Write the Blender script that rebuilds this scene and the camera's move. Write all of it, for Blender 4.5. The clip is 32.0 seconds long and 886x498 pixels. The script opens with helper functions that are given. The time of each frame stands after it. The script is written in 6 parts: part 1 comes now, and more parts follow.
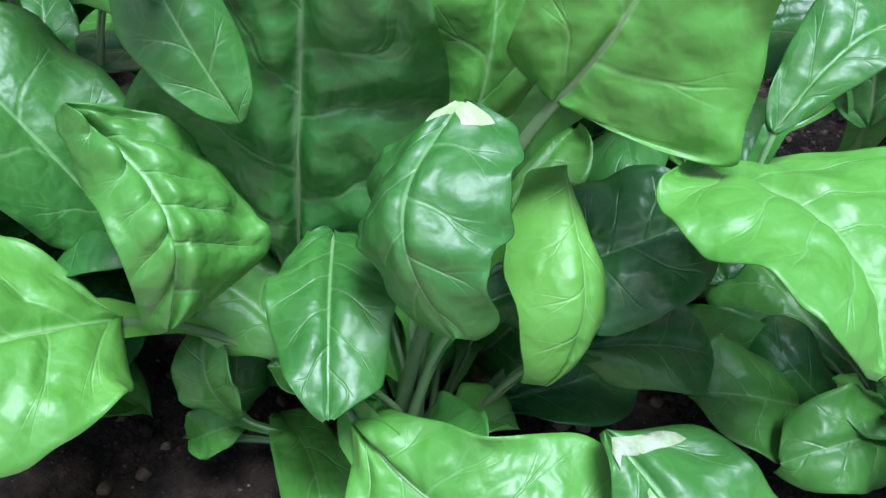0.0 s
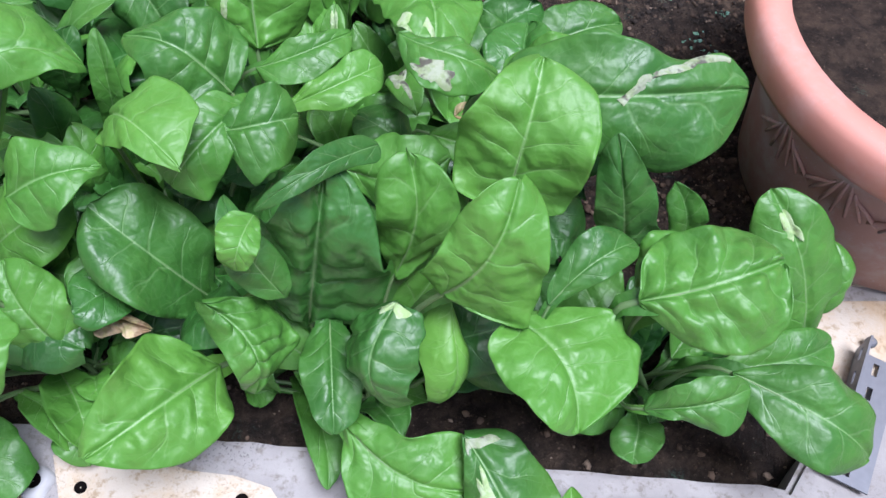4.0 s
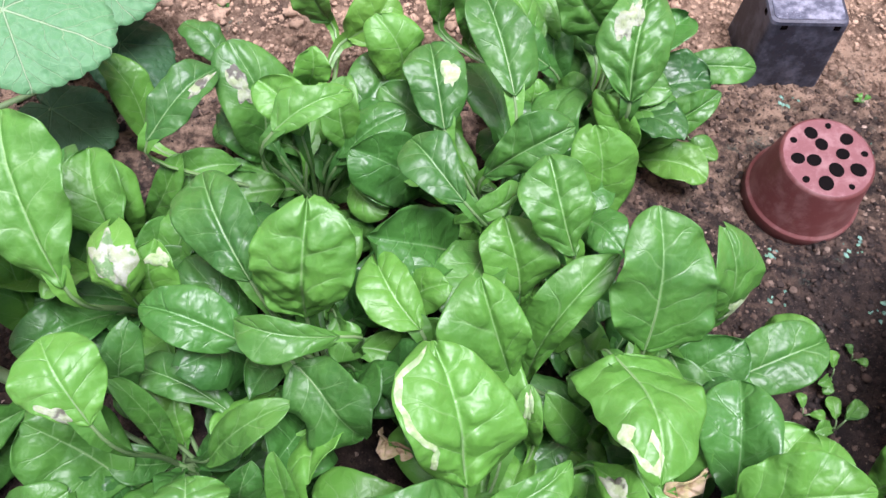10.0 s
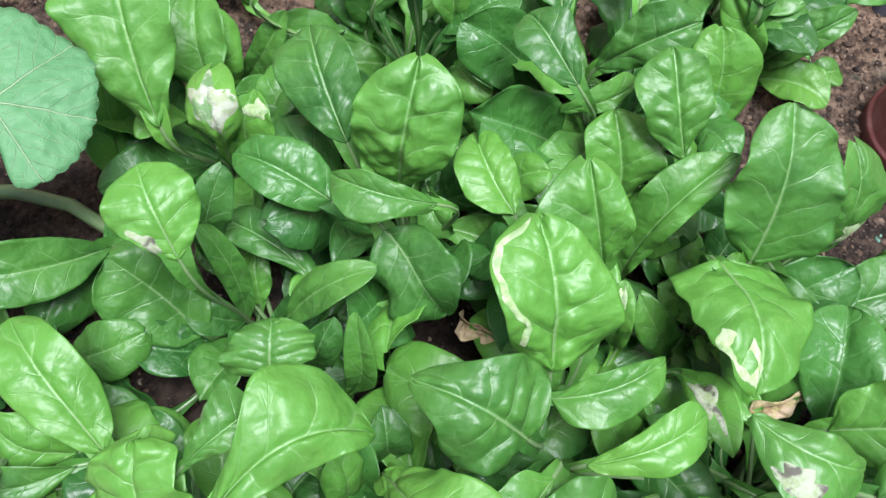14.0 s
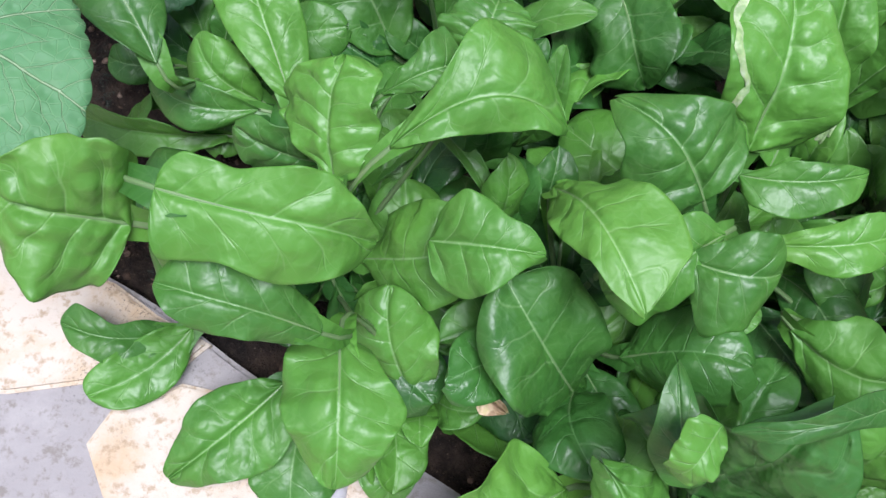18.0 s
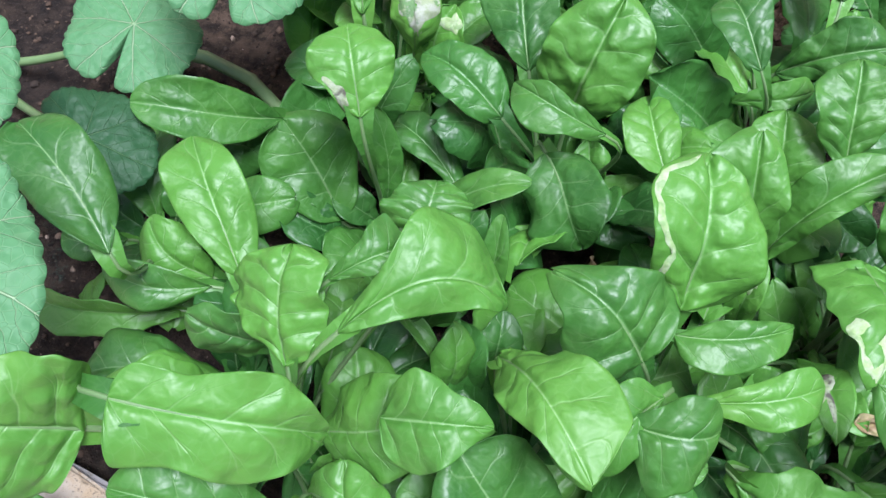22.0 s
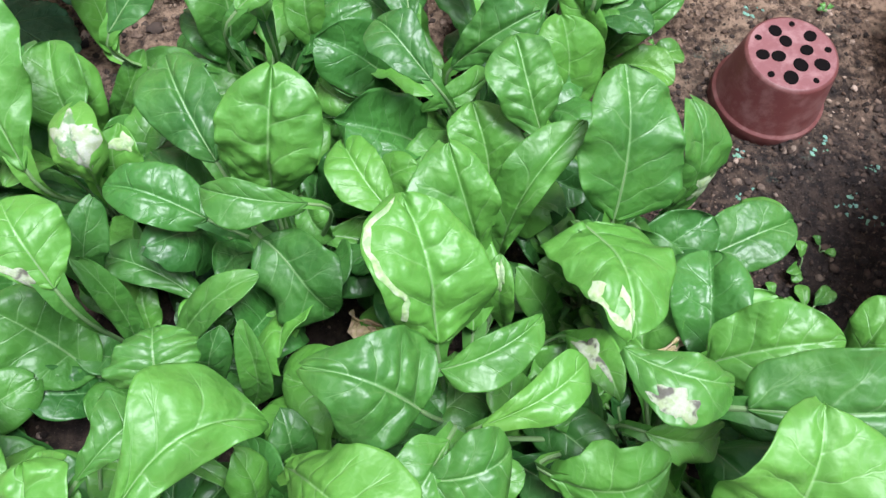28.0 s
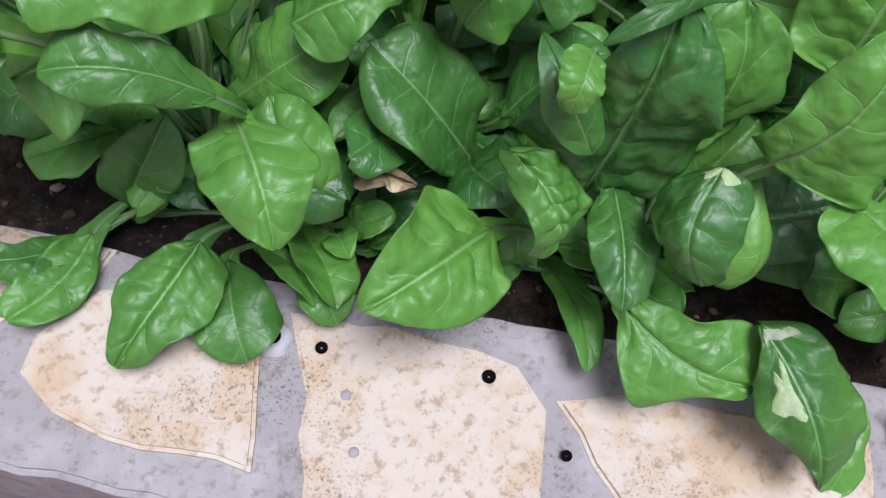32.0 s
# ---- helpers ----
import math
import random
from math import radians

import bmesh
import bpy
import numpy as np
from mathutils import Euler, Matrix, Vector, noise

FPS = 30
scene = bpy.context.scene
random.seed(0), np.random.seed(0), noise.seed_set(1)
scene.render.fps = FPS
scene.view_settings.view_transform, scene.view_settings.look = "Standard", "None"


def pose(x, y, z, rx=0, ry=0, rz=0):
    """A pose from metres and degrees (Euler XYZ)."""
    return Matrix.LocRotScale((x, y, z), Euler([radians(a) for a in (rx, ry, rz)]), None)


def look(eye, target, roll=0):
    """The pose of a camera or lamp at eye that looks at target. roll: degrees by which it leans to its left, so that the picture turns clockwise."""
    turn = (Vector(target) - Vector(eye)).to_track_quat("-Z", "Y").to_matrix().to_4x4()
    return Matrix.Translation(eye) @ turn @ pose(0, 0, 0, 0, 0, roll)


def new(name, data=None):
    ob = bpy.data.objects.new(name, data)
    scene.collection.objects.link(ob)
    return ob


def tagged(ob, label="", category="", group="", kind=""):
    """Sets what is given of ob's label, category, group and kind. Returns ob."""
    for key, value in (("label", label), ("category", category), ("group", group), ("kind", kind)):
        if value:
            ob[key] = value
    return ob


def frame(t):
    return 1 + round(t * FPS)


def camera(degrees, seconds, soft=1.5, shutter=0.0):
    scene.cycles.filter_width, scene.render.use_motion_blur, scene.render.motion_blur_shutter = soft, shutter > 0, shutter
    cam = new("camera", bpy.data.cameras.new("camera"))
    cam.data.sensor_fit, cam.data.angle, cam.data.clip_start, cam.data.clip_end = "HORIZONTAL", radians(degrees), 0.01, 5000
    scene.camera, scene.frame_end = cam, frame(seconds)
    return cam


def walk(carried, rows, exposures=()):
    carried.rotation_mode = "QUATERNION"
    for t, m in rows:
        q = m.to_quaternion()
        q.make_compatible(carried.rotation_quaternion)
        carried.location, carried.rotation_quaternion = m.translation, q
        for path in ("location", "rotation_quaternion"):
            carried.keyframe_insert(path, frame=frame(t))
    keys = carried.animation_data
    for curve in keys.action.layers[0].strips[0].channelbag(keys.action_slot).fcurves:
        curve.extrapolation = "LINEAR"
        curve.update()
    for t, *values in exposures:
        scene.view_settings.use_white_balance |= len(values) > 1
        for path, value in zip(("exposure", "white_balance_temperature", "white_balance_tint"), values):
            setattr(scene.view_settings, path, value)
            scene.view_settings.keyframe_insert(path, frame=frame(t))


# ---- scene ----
cam = camera(53.6, 32.0)
PATH = [
    (0, (0.018, 0.032, 0.306), (-0.016, 1.576, -0.965), 0.7),
    (0.5, (0.012, 0.047, 0.336), (-0.117, 1.597, -0.921), -0.7),
    (1, (0.006, 0.025, 0.421), (-0.139, 1.411, -1.013), -0.9),
    (1.5, (0.008, 0.003, 0.522), (-0.066, 1.228, -1.058), 1.3),
    (2, (0.01, 0.0, 0.579), (0.036, 1.121, -1.077), 3.4),
    (2.5, (0.023, -0.026, 0.6), (0.128, 1.07, -1.07), 7.0),
    (4.5, (0.01, 0.03, 0.624), (0.12, 1.071, -1.08), 6.1),
    (5, (-0.023, 0.058, 0.625), (0.112, 1.083, -1.087), 6.5),
    (5.5, (-0.048, 0.078, 0.628), (0.076, 1.105, -1.084), 5.5),
    (6, (-0.032, 0.105, 0.637), (0.033, 1.139, -1.074), 5.2),
    (6.5, (-0.005, 0.121, 0.639), (0.039, 1.181, -1.056), 4.5),
    (7, (0.008, 0.151, 0.647), (0.023, 1.212, -1.048), 4.1),
    (7.5, (0.007, 0.183, 0.646), (0.013, 1.176, -1.09), 3.8),
    (8, (-0.033, 0.223, 0.662), (0.019, 1.156, -1.106), 2.4),
    (8.5, (-0.072, 0.235, 0.67), (0.022, 1.177, -1.092), 3.7),
    (9, (-0.097, 0.249, 0.68), (-0.016, 1.213, -1.07), 2.8),
    (9.5, (-0.105, 0.267, 0.688), (-0.034, 1.26, -1.047), 2.3),
    (10, (-0.109, 0.286, 0.701), (-0.046, 1.323, -1.008), 2.1),
    (10.5, (-0.114, 0.297, 0.705), (-0.048, 1.384, -0.972), 2.8),
    (11, (-0.119, 0.301, 0.706), (-0.041, 1.453, -0.927), 3.8),
    (11.5, (-0.125, 0.304, 0.71), (-0.041, 1.5, -0.891), 4.8),
    (12, (-0.134, 0.294, 0.696), (-0.104, 1.412, -0.962), 4.6),
    (12.5, (-0.14, 0.282, 0.682), (-0.178, 1.319, -1.028), 2.6),
    (13, (-0.139, 0.269, 0.669), (-0.218, 1.255, -1.069), 1.5),
    (13.5, (-0.138, 0.263, 0.664), (-0.223, 1.216, -1.092), 1.3),
    (14, (-0.136, 0.26, 0.659), (-0.192, 1.176, -1.118), 2.8),
    (14.5, (-0.138, 0.245, 0.647), (-0.202, 1.072, -1.173), 3.1),
    (16.5, (-0.16, 0.182, 0.619), (-0.387, 1.085, -1.151), 5.8),
    (17, (-0.164, 0.167, 0.608), (-0.414, 0.98, -1.203), 6.0),
    (17.5, (-0.159, 0.15, 0.601), (-0.407, 0.923, -1.227), 7.3),
    (18, (-0.151, 0.137, 0.6), (-0.394, 0.88, -1.241), 8.1),
    (18.5, (-0.148, 0.129, 0.593), (-0.366, 0.802, -1.277), 9.1),
    (19, (-0.144, 0.122, 0.59), (-0.362, 0.759, -1.293), 9.8),
    (19.5, (-0.126, 0.119, 0.597), (-0.387, 0.718, -1.294), 7.6),
    (20, (-0.144, 0.117, 0.598), (-0.466, 0.791, -1.258), 6.1),
    (20.5, (-0.156, 0.128, 0.614), (-0.524, 0.938, -1.178), 6.0),
    (21, (-0.162, 0.136, 0.62), (-0.512, 1.037, -1.131), 8.0),
    (21.5, (-0.16, 0.146, 0.628), (-0.483, 1.104, -1.098), 8.1),
    (22, (-0.156, 0.159, 0.631), (-0.412, 1.147, -1.089), 8.5),
    (22.5, (-0.143, 0.17, 0.636), (-0.289, 1.198, -1.073), 10.2),
    (23, (-0.13, 0.18, 0.643), (-0.201, 1.231, -1.057), 9.7),
    (23.5, (-0.116, 0.194, 0.646), (-0.123, 1.289, -1.028), 8.0),
    (24, (-0.118, 0.219, 0.661), (-0.052, 1.308, -1.015), 7.2),
    (24.5, (-0.114, 0.229, 0.664), (0.005, 1.356, -0.984), 6.1),
    (26.5, (-0.104, 0.232, 0.669), (0.061, 1.405, -0.942), 4.4),
    (27, (-0.1, 0.221, 0.66), (0.044, 1.328, -0.999), 3.7),
    (27.5, (-0.105, 0.216, 0.658), (0.029, 1.285, -1.026), 3.8),
    (28, (-0.107, 0.215, 0.655), (0.013, 1.247, -1.054), 3.6),
    (28.5, (-0.108, 0.214, 0.651), (0.001, 1.225, -1.071), 3.5),
    (29, (-0.113, 0.211, 0.649), (-0.021, 1.197, -1.089), 3.8),
    (29.5, (-0.127, 0.205, 0.633), (-0.057, 1.144, -1.131), 4.5),
    (30, (-0.138, 0.19, 0.629), (-0.076, 1.117, -1.143), 4.8),
    (30.5, (-0.141, 0.172, 0.625), (-0.082, 1.106, -1.143), 5.2),
    (31, (-0.128, 0.114, 0.62), (-0.096, 1.056, -1.144), 6.4),
    (31.5, (-0.101, 0.038, 0.593), (-0.103, 0.941, -1.192), 5.4),
    (32, (-0.117, -0.012, 0.554), (-0.127, 0.907, -1.222), 5.7),
]
walk(cam, [(t, look(eye, target, roll)) for t, eye, target, roll in PATH], [(0, 1.3, 5400, 8), (1, 1.22, 5400, 8), (2, 1.15, 5800, 16), (2.5, 0.95, 5900, 16), (5, 1.0, 5700, 18), (8, 1.3, 5700, 17), (9, 1.38, 5700, 14), (10, 1.4, 6100, 28), (11.5, 1.42, 5900, 12), (12.5, 1.25, 5900, 13), (14, 1.28, 6100, 15), (17, 1.1, 5700, 16), (18, 0.85, 6000, 18), (19, 0.5, 6200, 16), (21, 0.95, 6300, 10), (22, 1.15, 5800, 16), (23, 1.35, 5600, 22), (24, 1.38, 6100, 26), (27, 1.38, 6200, 9), (28, 1.35, 6000, 14), (29, 1.32, 5800, 22), (30, 1.32, 6100, 24), (31, 1.45, 6300, 28), (32, 0.5, 6000, 20)])

# ---------------------------------------------------------------- world, sun, exposure
world = bpy.data.worlds.new("sky")
scene.world = world
world.use_nodes = True
wn = world.node_tree
sky = wn.nodes.new("ShaderNodeTexSky")
sky.sky_type, sky.sun_disc = "NISHITA", False
sky.sun_elevation, sky.sun_rotation = radians(62), radians(-150)
sky.air_density, sky.dust_density = 1.0, 3.0
wn.links.new(sky.outputs["Color"], wn.nodes["Background"].inputs["Color"])
wn.nodes["Background"].inputs["Strength"].default_value = 0.054
sun = new("sun", bpy.data.lights.new("sun", "SUN"))
sun.data.energy, sun.data.angle, sun.data.color = 3.2, radians(26), (0.985, 0.98, 1.0)
sun.matrix_world = look((0.45, -0.15, 2.4), (0, 0.35, 0))


# ---------------------------------------------------------------- materials
class Mat:
    """A node material with short ways to add nodes and links."""

    def __init__(self, name):
        self.m = bpy.data.materials.new(name)
        self.m.use_nodes = True
        self.t = self.m.node_tree
        self.b = self.t.nodes["Principled BSDF"]
        self.out = self.t.nodes["Material Output"]

    def n(self, kind, **kw):
        node = self.t.nodes.new("ShaderNode" + kind)
        for k, v in kw.items():
            if k in node.inputs:
                self.put(node.inputs[k], v)
        return node

    def put(self, socket, v):
        if isinstance(v, bpy.types.NodeSocket):
            self.t.links.new(v, socket)
        else:
            socket.default_value = v

    def math(self, op, a, b=0.0, c=0.0):
        node = self.t.nodes.new("ShaderNodeMath")
        node.operation = op
        for s, v in zip(node.inputs, (a, b, c)):
            self.put(s, v)
        return node.outputs[0]

    def mix(self, f, a, b, kind="MIX"):
        node = self.t.nodes.new("ShaderNodeMix")
        node.data_type, node.blend_type = "RGBA", kind
        self.put(node.inputs[0], f)
        self.put(node.inputs[6], a if isinstance(a, bpy.types.NodeSocket) else (*a, 1))
        self.put(node.inputs[7], b if isinstance(b, bpy.types.NodeSocket) else (*b, 1))
        return node.outputs[2]

    def ramp(self, f, lo, hi):
        """0 below lo, 1 above hi, smooth between."""
        node = self.t.nodes.new("ShaderNodeMapRange")
        node.interpolation_type = "SMOOTHSTEP"
        self.put(node.inputs[0], f)
        self.put(node.inputs[1], lo)
        self.put(node.inputs[2], hi)
        return node.outputs[0]

    def coord(self, which="Object"):
        return self.t.nodes.new("ShaderNodeTexCoord").outputs[which]

    def noise(self, scale, detail=4.0, rough=0.55, vector=None):
        node = self.t.nodes.new("ShaderNodeTexNoise")
        node.inputs["Scale"].default_value = scale
        node.inputs["Detail"].default_value = detail
        node.inputs["Roughness"].default_value = rough
        self.t.links.new(vector if vector is not None else self.coord(), node.inputs["Vector"])
        return node.outputs["Fac"]

    def voronoi(self, scale, feature="F1", vector=None, out="Distance"):
        node = self.t.nodes.new("ShaderNodeTexVoronoi")
        node.feature = feature
        node.inputs["Scale"].default_value = scale
        self.t.links.new(vector if vector is not None else self.coord(), node.inputs["Vector"])
        return node.outputs[out]

    def bump(self, height, strength=0.4, distance=0.002):
        node = self.t.nodes.new("ShaderNodeBump")
        node.inputs["Strength"].default_value = strength
        node.inputs["Distance"].default_value = distance
        self.t.links.new(height, node.inputs["Height"])
        self.t.links.new(node.outputs[0], self.b.inputs["Normal"])
        return node.outputs[0]

    def base(self, colour, rough=0.6, metal=0.0, spec=0.5):
        self.put(self.b.inputs["Base Color"], colour if isinstance(colour, bpy.types.NodeSocket) else (*colour, 1))
        self.put(self.b.inputs["Roughness"], rough)
        self.put(self.b.inputs["Metallic"], metal)
        self.put(self.b.inputs["Specular IOR Level"], spec)
        return self


def leaf_material(name, deep, fresh, vein, gloss=0.30, glowing=0.10, blister=1.0):
    """A chard blade: pale midrib, thin side veins with forks and a loose net, over glossy skin that is puffed up between them."""
    k = Mat(name)
    uv = k.t.nodes.new("ShaderNodeUVMap")
    uv.uv_map = "blade"
    sep = k.n("SeparateXYZ", Vector=uv.outputs[0])
    u, v = sep.outputs[0], sep.outputs[1]
    ribs = k.t.nodes.new("ShaderNodeUVMap")
    ribs.uv_map = "ribs"
    count = k.n("SeparateXYZ", Vector=ribs.outputs[0]).outputs[0]
    rnd = k.t.nodes.new("ShaderNodeObjectInfo").outputs["Random"]
    side = k.math("SUBTRACT", k.math("MULTIPLY", v, 2.0), 1.0)
    away = k.math("ABSOLUTE", side)
    near = k.math("ABSOLUTE", k.math("SUBTRACT", k.math("FRACT", count), 0.5))
    thin = k.math("ADD", 0.022, k.math("MULTIPLY", k.math("SUBTRACT", 1.0, away), 0.050))
    lateral = k.math("MULTIPLY", k.math("SUBTRACT", 1.0, k.ramp(near, 0.0, thin)), k.math("SUBTRACT", 1.0, k.ramp(away, 0.55, 0.95)))
    # each side vein forks on its way to the margin
    fork = k.math("ABSOLUTE", k.math("SUBTRACT", near, k.math("MULTIPLY", k.ramp(away, 0.35, 1.05), 0.34)))
    fork = k.math("MULTIPLY", k.math("SUBTRACT", 1.0, k.ramp(fork, 0.0, 0.03)), k.math("MULTIPLY", k.ramp(away, 0.38, 0.5), k.math("SUBTRACT", 1.0, k.ramp(away, 0.6, 0.95))))
    mid = k.math("SUBTRACT", 1.0, k.ramp(away, 0.006, k.math("SUBTRACT", 0.055, k.math("MULTIPLY", u, 0.040))))
    bent = k.t.nodes.new("ShaderNodeVectorMath")
    bent.operation = "ADD"
    k.t.links.new(k.coord(), bent.inputs[0])
    sway = k.noise(45.0, 2.0, 0.5)
    shift = k.n("CombineXYZ", X=k.math("MULTIPLY", sway, 0.022), Y=k.math("MULTIPLY", k.noise(38.0, 2.0, 0.5), 0.022)).outputs[0]
    k.t.links.new(shift, bent.inputs[1])
    cell = k.voronoi(105.0, "DISTANCE_TO_EDGE", bent.outputs[0])
    net = k.math("SUBTRACT", 1.0, k.ramp(cell, 0.0, 0.07))
    fine = k.noise(900.0, 2.0, 0.6)
    blotch = k.noise(24.0, 3.0, 0.6)
    pale = k.math("ADD", k.math("MULTIPLY", lateral, 0.34), k.math("ADD", k.math("MULTIPLY", fork, 0.20), k.math("ADD", k.math("MULTIPLY", net, 0.10), k.math("MULTIPLY", mid, 0.75))))
    tone = k.math("ADD", k.math("MULTIPLY", rnd, 0.60), k.math("MULTIPLY", blotch, 0.60))
    body = k.mix(k.ramp(tone, 0.15, 0.95), deep, fresh)
    body = k.mix(k.math("MULTIPLY", k.ramp(fine, 0.55, 0.75), 0.10), body, fresh)
    body = k.mix(k.math("MULTIPLY", k.ramp(k.noise(7.0, 2.0, 0.5), 0.52, 0.72), 0.35), body, (fresh[0] * 1.5, fresh[1] * 1.08, fresh[2]))
    colour = k.mix(k.math("MULTIPLY", k.math("MINIMUM", 1.0, pale), 0.54), body, vein)
    k.base(colour, k.math("ADD", gloss, k.math("MULTIPLY", blotch, 0.24)), 0.0, 0.50)
    # small blisters inside the net, soft dents, and furrows along the veins
    small = k.voronoi(105.0, "SMOOTH_F1", bent.outputs[0])
    height = k.math("ADD", k.math("MULTIPLY", k.noise(70.0, 2.0, 0.5, bent.outputs[0]), 1.0), k.math("MULTIPLY", small, -0.42))
    height = k.math("SUBTRACT", height, k.math("ADD", k.math("MULTIPLY", lateral, 0.11), k.math("MULTIPLY", fork, 0.04)))
    height = k.math("ADD", height, k.math("ADD", k.math("MULTIPLY", k.noise(210.0, 2.0, 0.5), 0.16), k.math("MULTIPLY", fine, 0.006)))
    normal = k.bump(height, 0.62 * blister, 0.0034)
    glow = k.t.nodes.new("ShaderNodeBsdfTranslucent")
    k.put(glow.inputs["Color"], k.mix(0.5, colour, fresh))
    k.t.links.new(normal, glow.inputs["Normal"])
    both = k.t.nodes.new("ShaderNodeMixShader")
    both.inputs[0].default_value = glowing
    k.t.links.new(k.b.outputs[0], both.inputs[1])
    k.t.links.new(glow.outputs[0], both.inputs[2])
    k.t.links.new(both.outputs[0], k.out.inputs["Surface"])
    return k.m


LEAF = leaf_material("chard_leaf", (0.028, 0.114, 0.019), (0.090, 0.264, 0.034), (0.27, 0.44, 0.19), 0.33)
# Deep green of the dark leaves; on low leaves it stands in for shade.
LEAF_DARK = leaf_material("dark_chard_leaf", (0.018, 0.084, 0.015), (0.046, 0.168, 0.026), (0.17, 0.34, 0.13), 0.29, 0.08, 1.2)
LEAF_LIGHT = leaf_material("young_chard_leaf", (0.065, 0.212, 0.028), (0.124, 0.318, 0.042), (0.32, 0.51, 0.22), 0.36, 0.12, 0.9)


def stalk_material():
    k = Mat("leaf_stalk")
    n = k.noise(60.0, 3.0)
    k.base(k.mix(n, (0.085, 0.175, 0.06), (0.19, 0.29, 0.12)), 0.38)
    k.bump(k.noise(300.0, 2.0), 0.25, 0.0006)
    k.b.inputs["Subsurface Weight"].default_value = 0.0
    return k.m


STALK = stalk_material()


def scar_material(name, pale, brown, amount):
    """Papery tissue where a leaf miner has eaten between the skins."""
    k = Mat(name)
    n = k.noise(160.0, 5.0, 0.65)
    m = k.noise(70.0, 3.0, 0.6)
    colour = k.mix(k.ramp(n, 0.40, 0.62), pale, (pale[0] * 0.75, pale[1] * 0.85, pale[2] * 0.6))
    colour = k.mix(k.math("MULTIPLY", k.ramp(m, 0.52, 0.62), amount), colour, brown)
    k.base(colour, 0.7, 0.0, 0.3)
    k.bump(n, 0.7, 0.0015)
    return k.m


WITHERED = scar_material("withered_white_skin", (0.34, 0.37, 0.29), (0.10, 0.20, 0.07), 0.95)
SCAR = scar_material("mined_leaf_skin", (0.38, 0.48, 0.28), (0.13, 0.26, 0.08), 0.55)
SCAR_GREY = scar_material("mouldy_leaf_skin", (0.31, 0.35, 0.25), (0.06, 0.05, 0.045), 0.85)
DRY = scar_material("dry_leaf", (0.55, 0.43, 0.28), (0.20, 0.12, 0.06), 0.7)


def pumpkin_material(name, deep, fresh, vein):
    k = Mat(name)
    uv = k.t.nodes.new("ShaderNodeUVMap").outputs[0]
    sep = k.n("SeparateXYZ", Vector=uv)
    r, a = sep.outputs[0], sep.outputs[1]
    wob = k.math("SUBTRACT", k.noise(55.0, 2.0, 0.5), 0.5)
    q = k.math("ADD", k.math("MULTIPLY", a, 7.0), k.math("MULTIPLY", wob, 0.10))
    near = k.math("ABSOLUTE", k.math("SUBTRACT", k.math("FRACT", q), 0.5))
    bay = k.math("MULTIPLY", near, 2 * math.pi / 7)
    across, along = k.math("MULTIPLY", r, k.math("SINE", bay)), k.math("MULTIPLY", r, k.math("COSINE", bay))
    main = k.math("SUBTRACT", 1.0, k.ramp(across, 0.003, k.math("SUBTRACT", 0.020, k.math("MULTIPLY", r, 0.011))))
    # side ribs leave each main rib slantwise, like a feather's
    q2 = k.math("ADD", k.math("MULTIPLY", k.math("SUBTRACT", along, k.math("MULTIPLY", across, 1.05)), 4.6), k.math("MULTIPLY", wob, 0.9))
    near2 = k.math("ABSOLUTE", k.math("SUBTRACT", k.math("FRACT", q2), 0.5))
    second = k.math("MULTIPLY", k.math("SUBTRACT", 1.0, k.ramp(near2, 0.008, 0.045)), k.ramp(r, 0.12, 0.3))
    net = k.math("SUBTRACT", 1.0, k.ramp(k.voronoi(150.0, "DISTANCE_TO_EDGE"), 0.0, 0.06))
    pale = k.math("MINIMUM", 1.0, k.math("ADD", k.math("MULTIPLY", main, 0.85), k.math("ADD", k.math("MULTIPLY", second, 0.42), k.math("MULTIPLY", net, 0.12))))
    body = k.mix(k.noise(30.0, 4.0), deep, fresh)
    colour = k.mix(k.math("MULTIPLY", pale, 0.8), body, vein)
    k.base(colour, 0.55, 0.0, 0.35)
    k.bump(k.math("SUBTRACT", k.voronoi(150.0, "SMOOTH_F1"), k.math("MULTIPLY", pale, 0.6)), 0.8, 0.0025)
    glow = k.t.nodes.new("ShaderNodeBsdfTranslucent")
    k.put(glow.inputs["Color"], colour)
    both = k.t.nodes.new("ShaderNodeMixShader")
    both.inputs[0].default_value = 0.25
    k.t.links.new(k.b.outputs[0], both.inputs[1])
    k.t.links.new(glow.outputs[0], both.inputs[2])
    k.t.links.new(both.outputs[0], k.out.inputs["Surface"])
    return k.m


PUMPKIN = pumpkin_material("pumpkin_leaf", (0.085, 0.250, 0.100), (0.128, 0.318, 0.132), (0.40, 0.55, 0.32))
# Copy of the leaf with the shade under the upper leaves in its colours.
PUMPKIN_SHADED = pumpkin_material("shaded_pumpkin_leaf", (0.022, 0.085, 0.030), (0.036, 0.118, 0.042), (0.09, 0.20, 0.08))


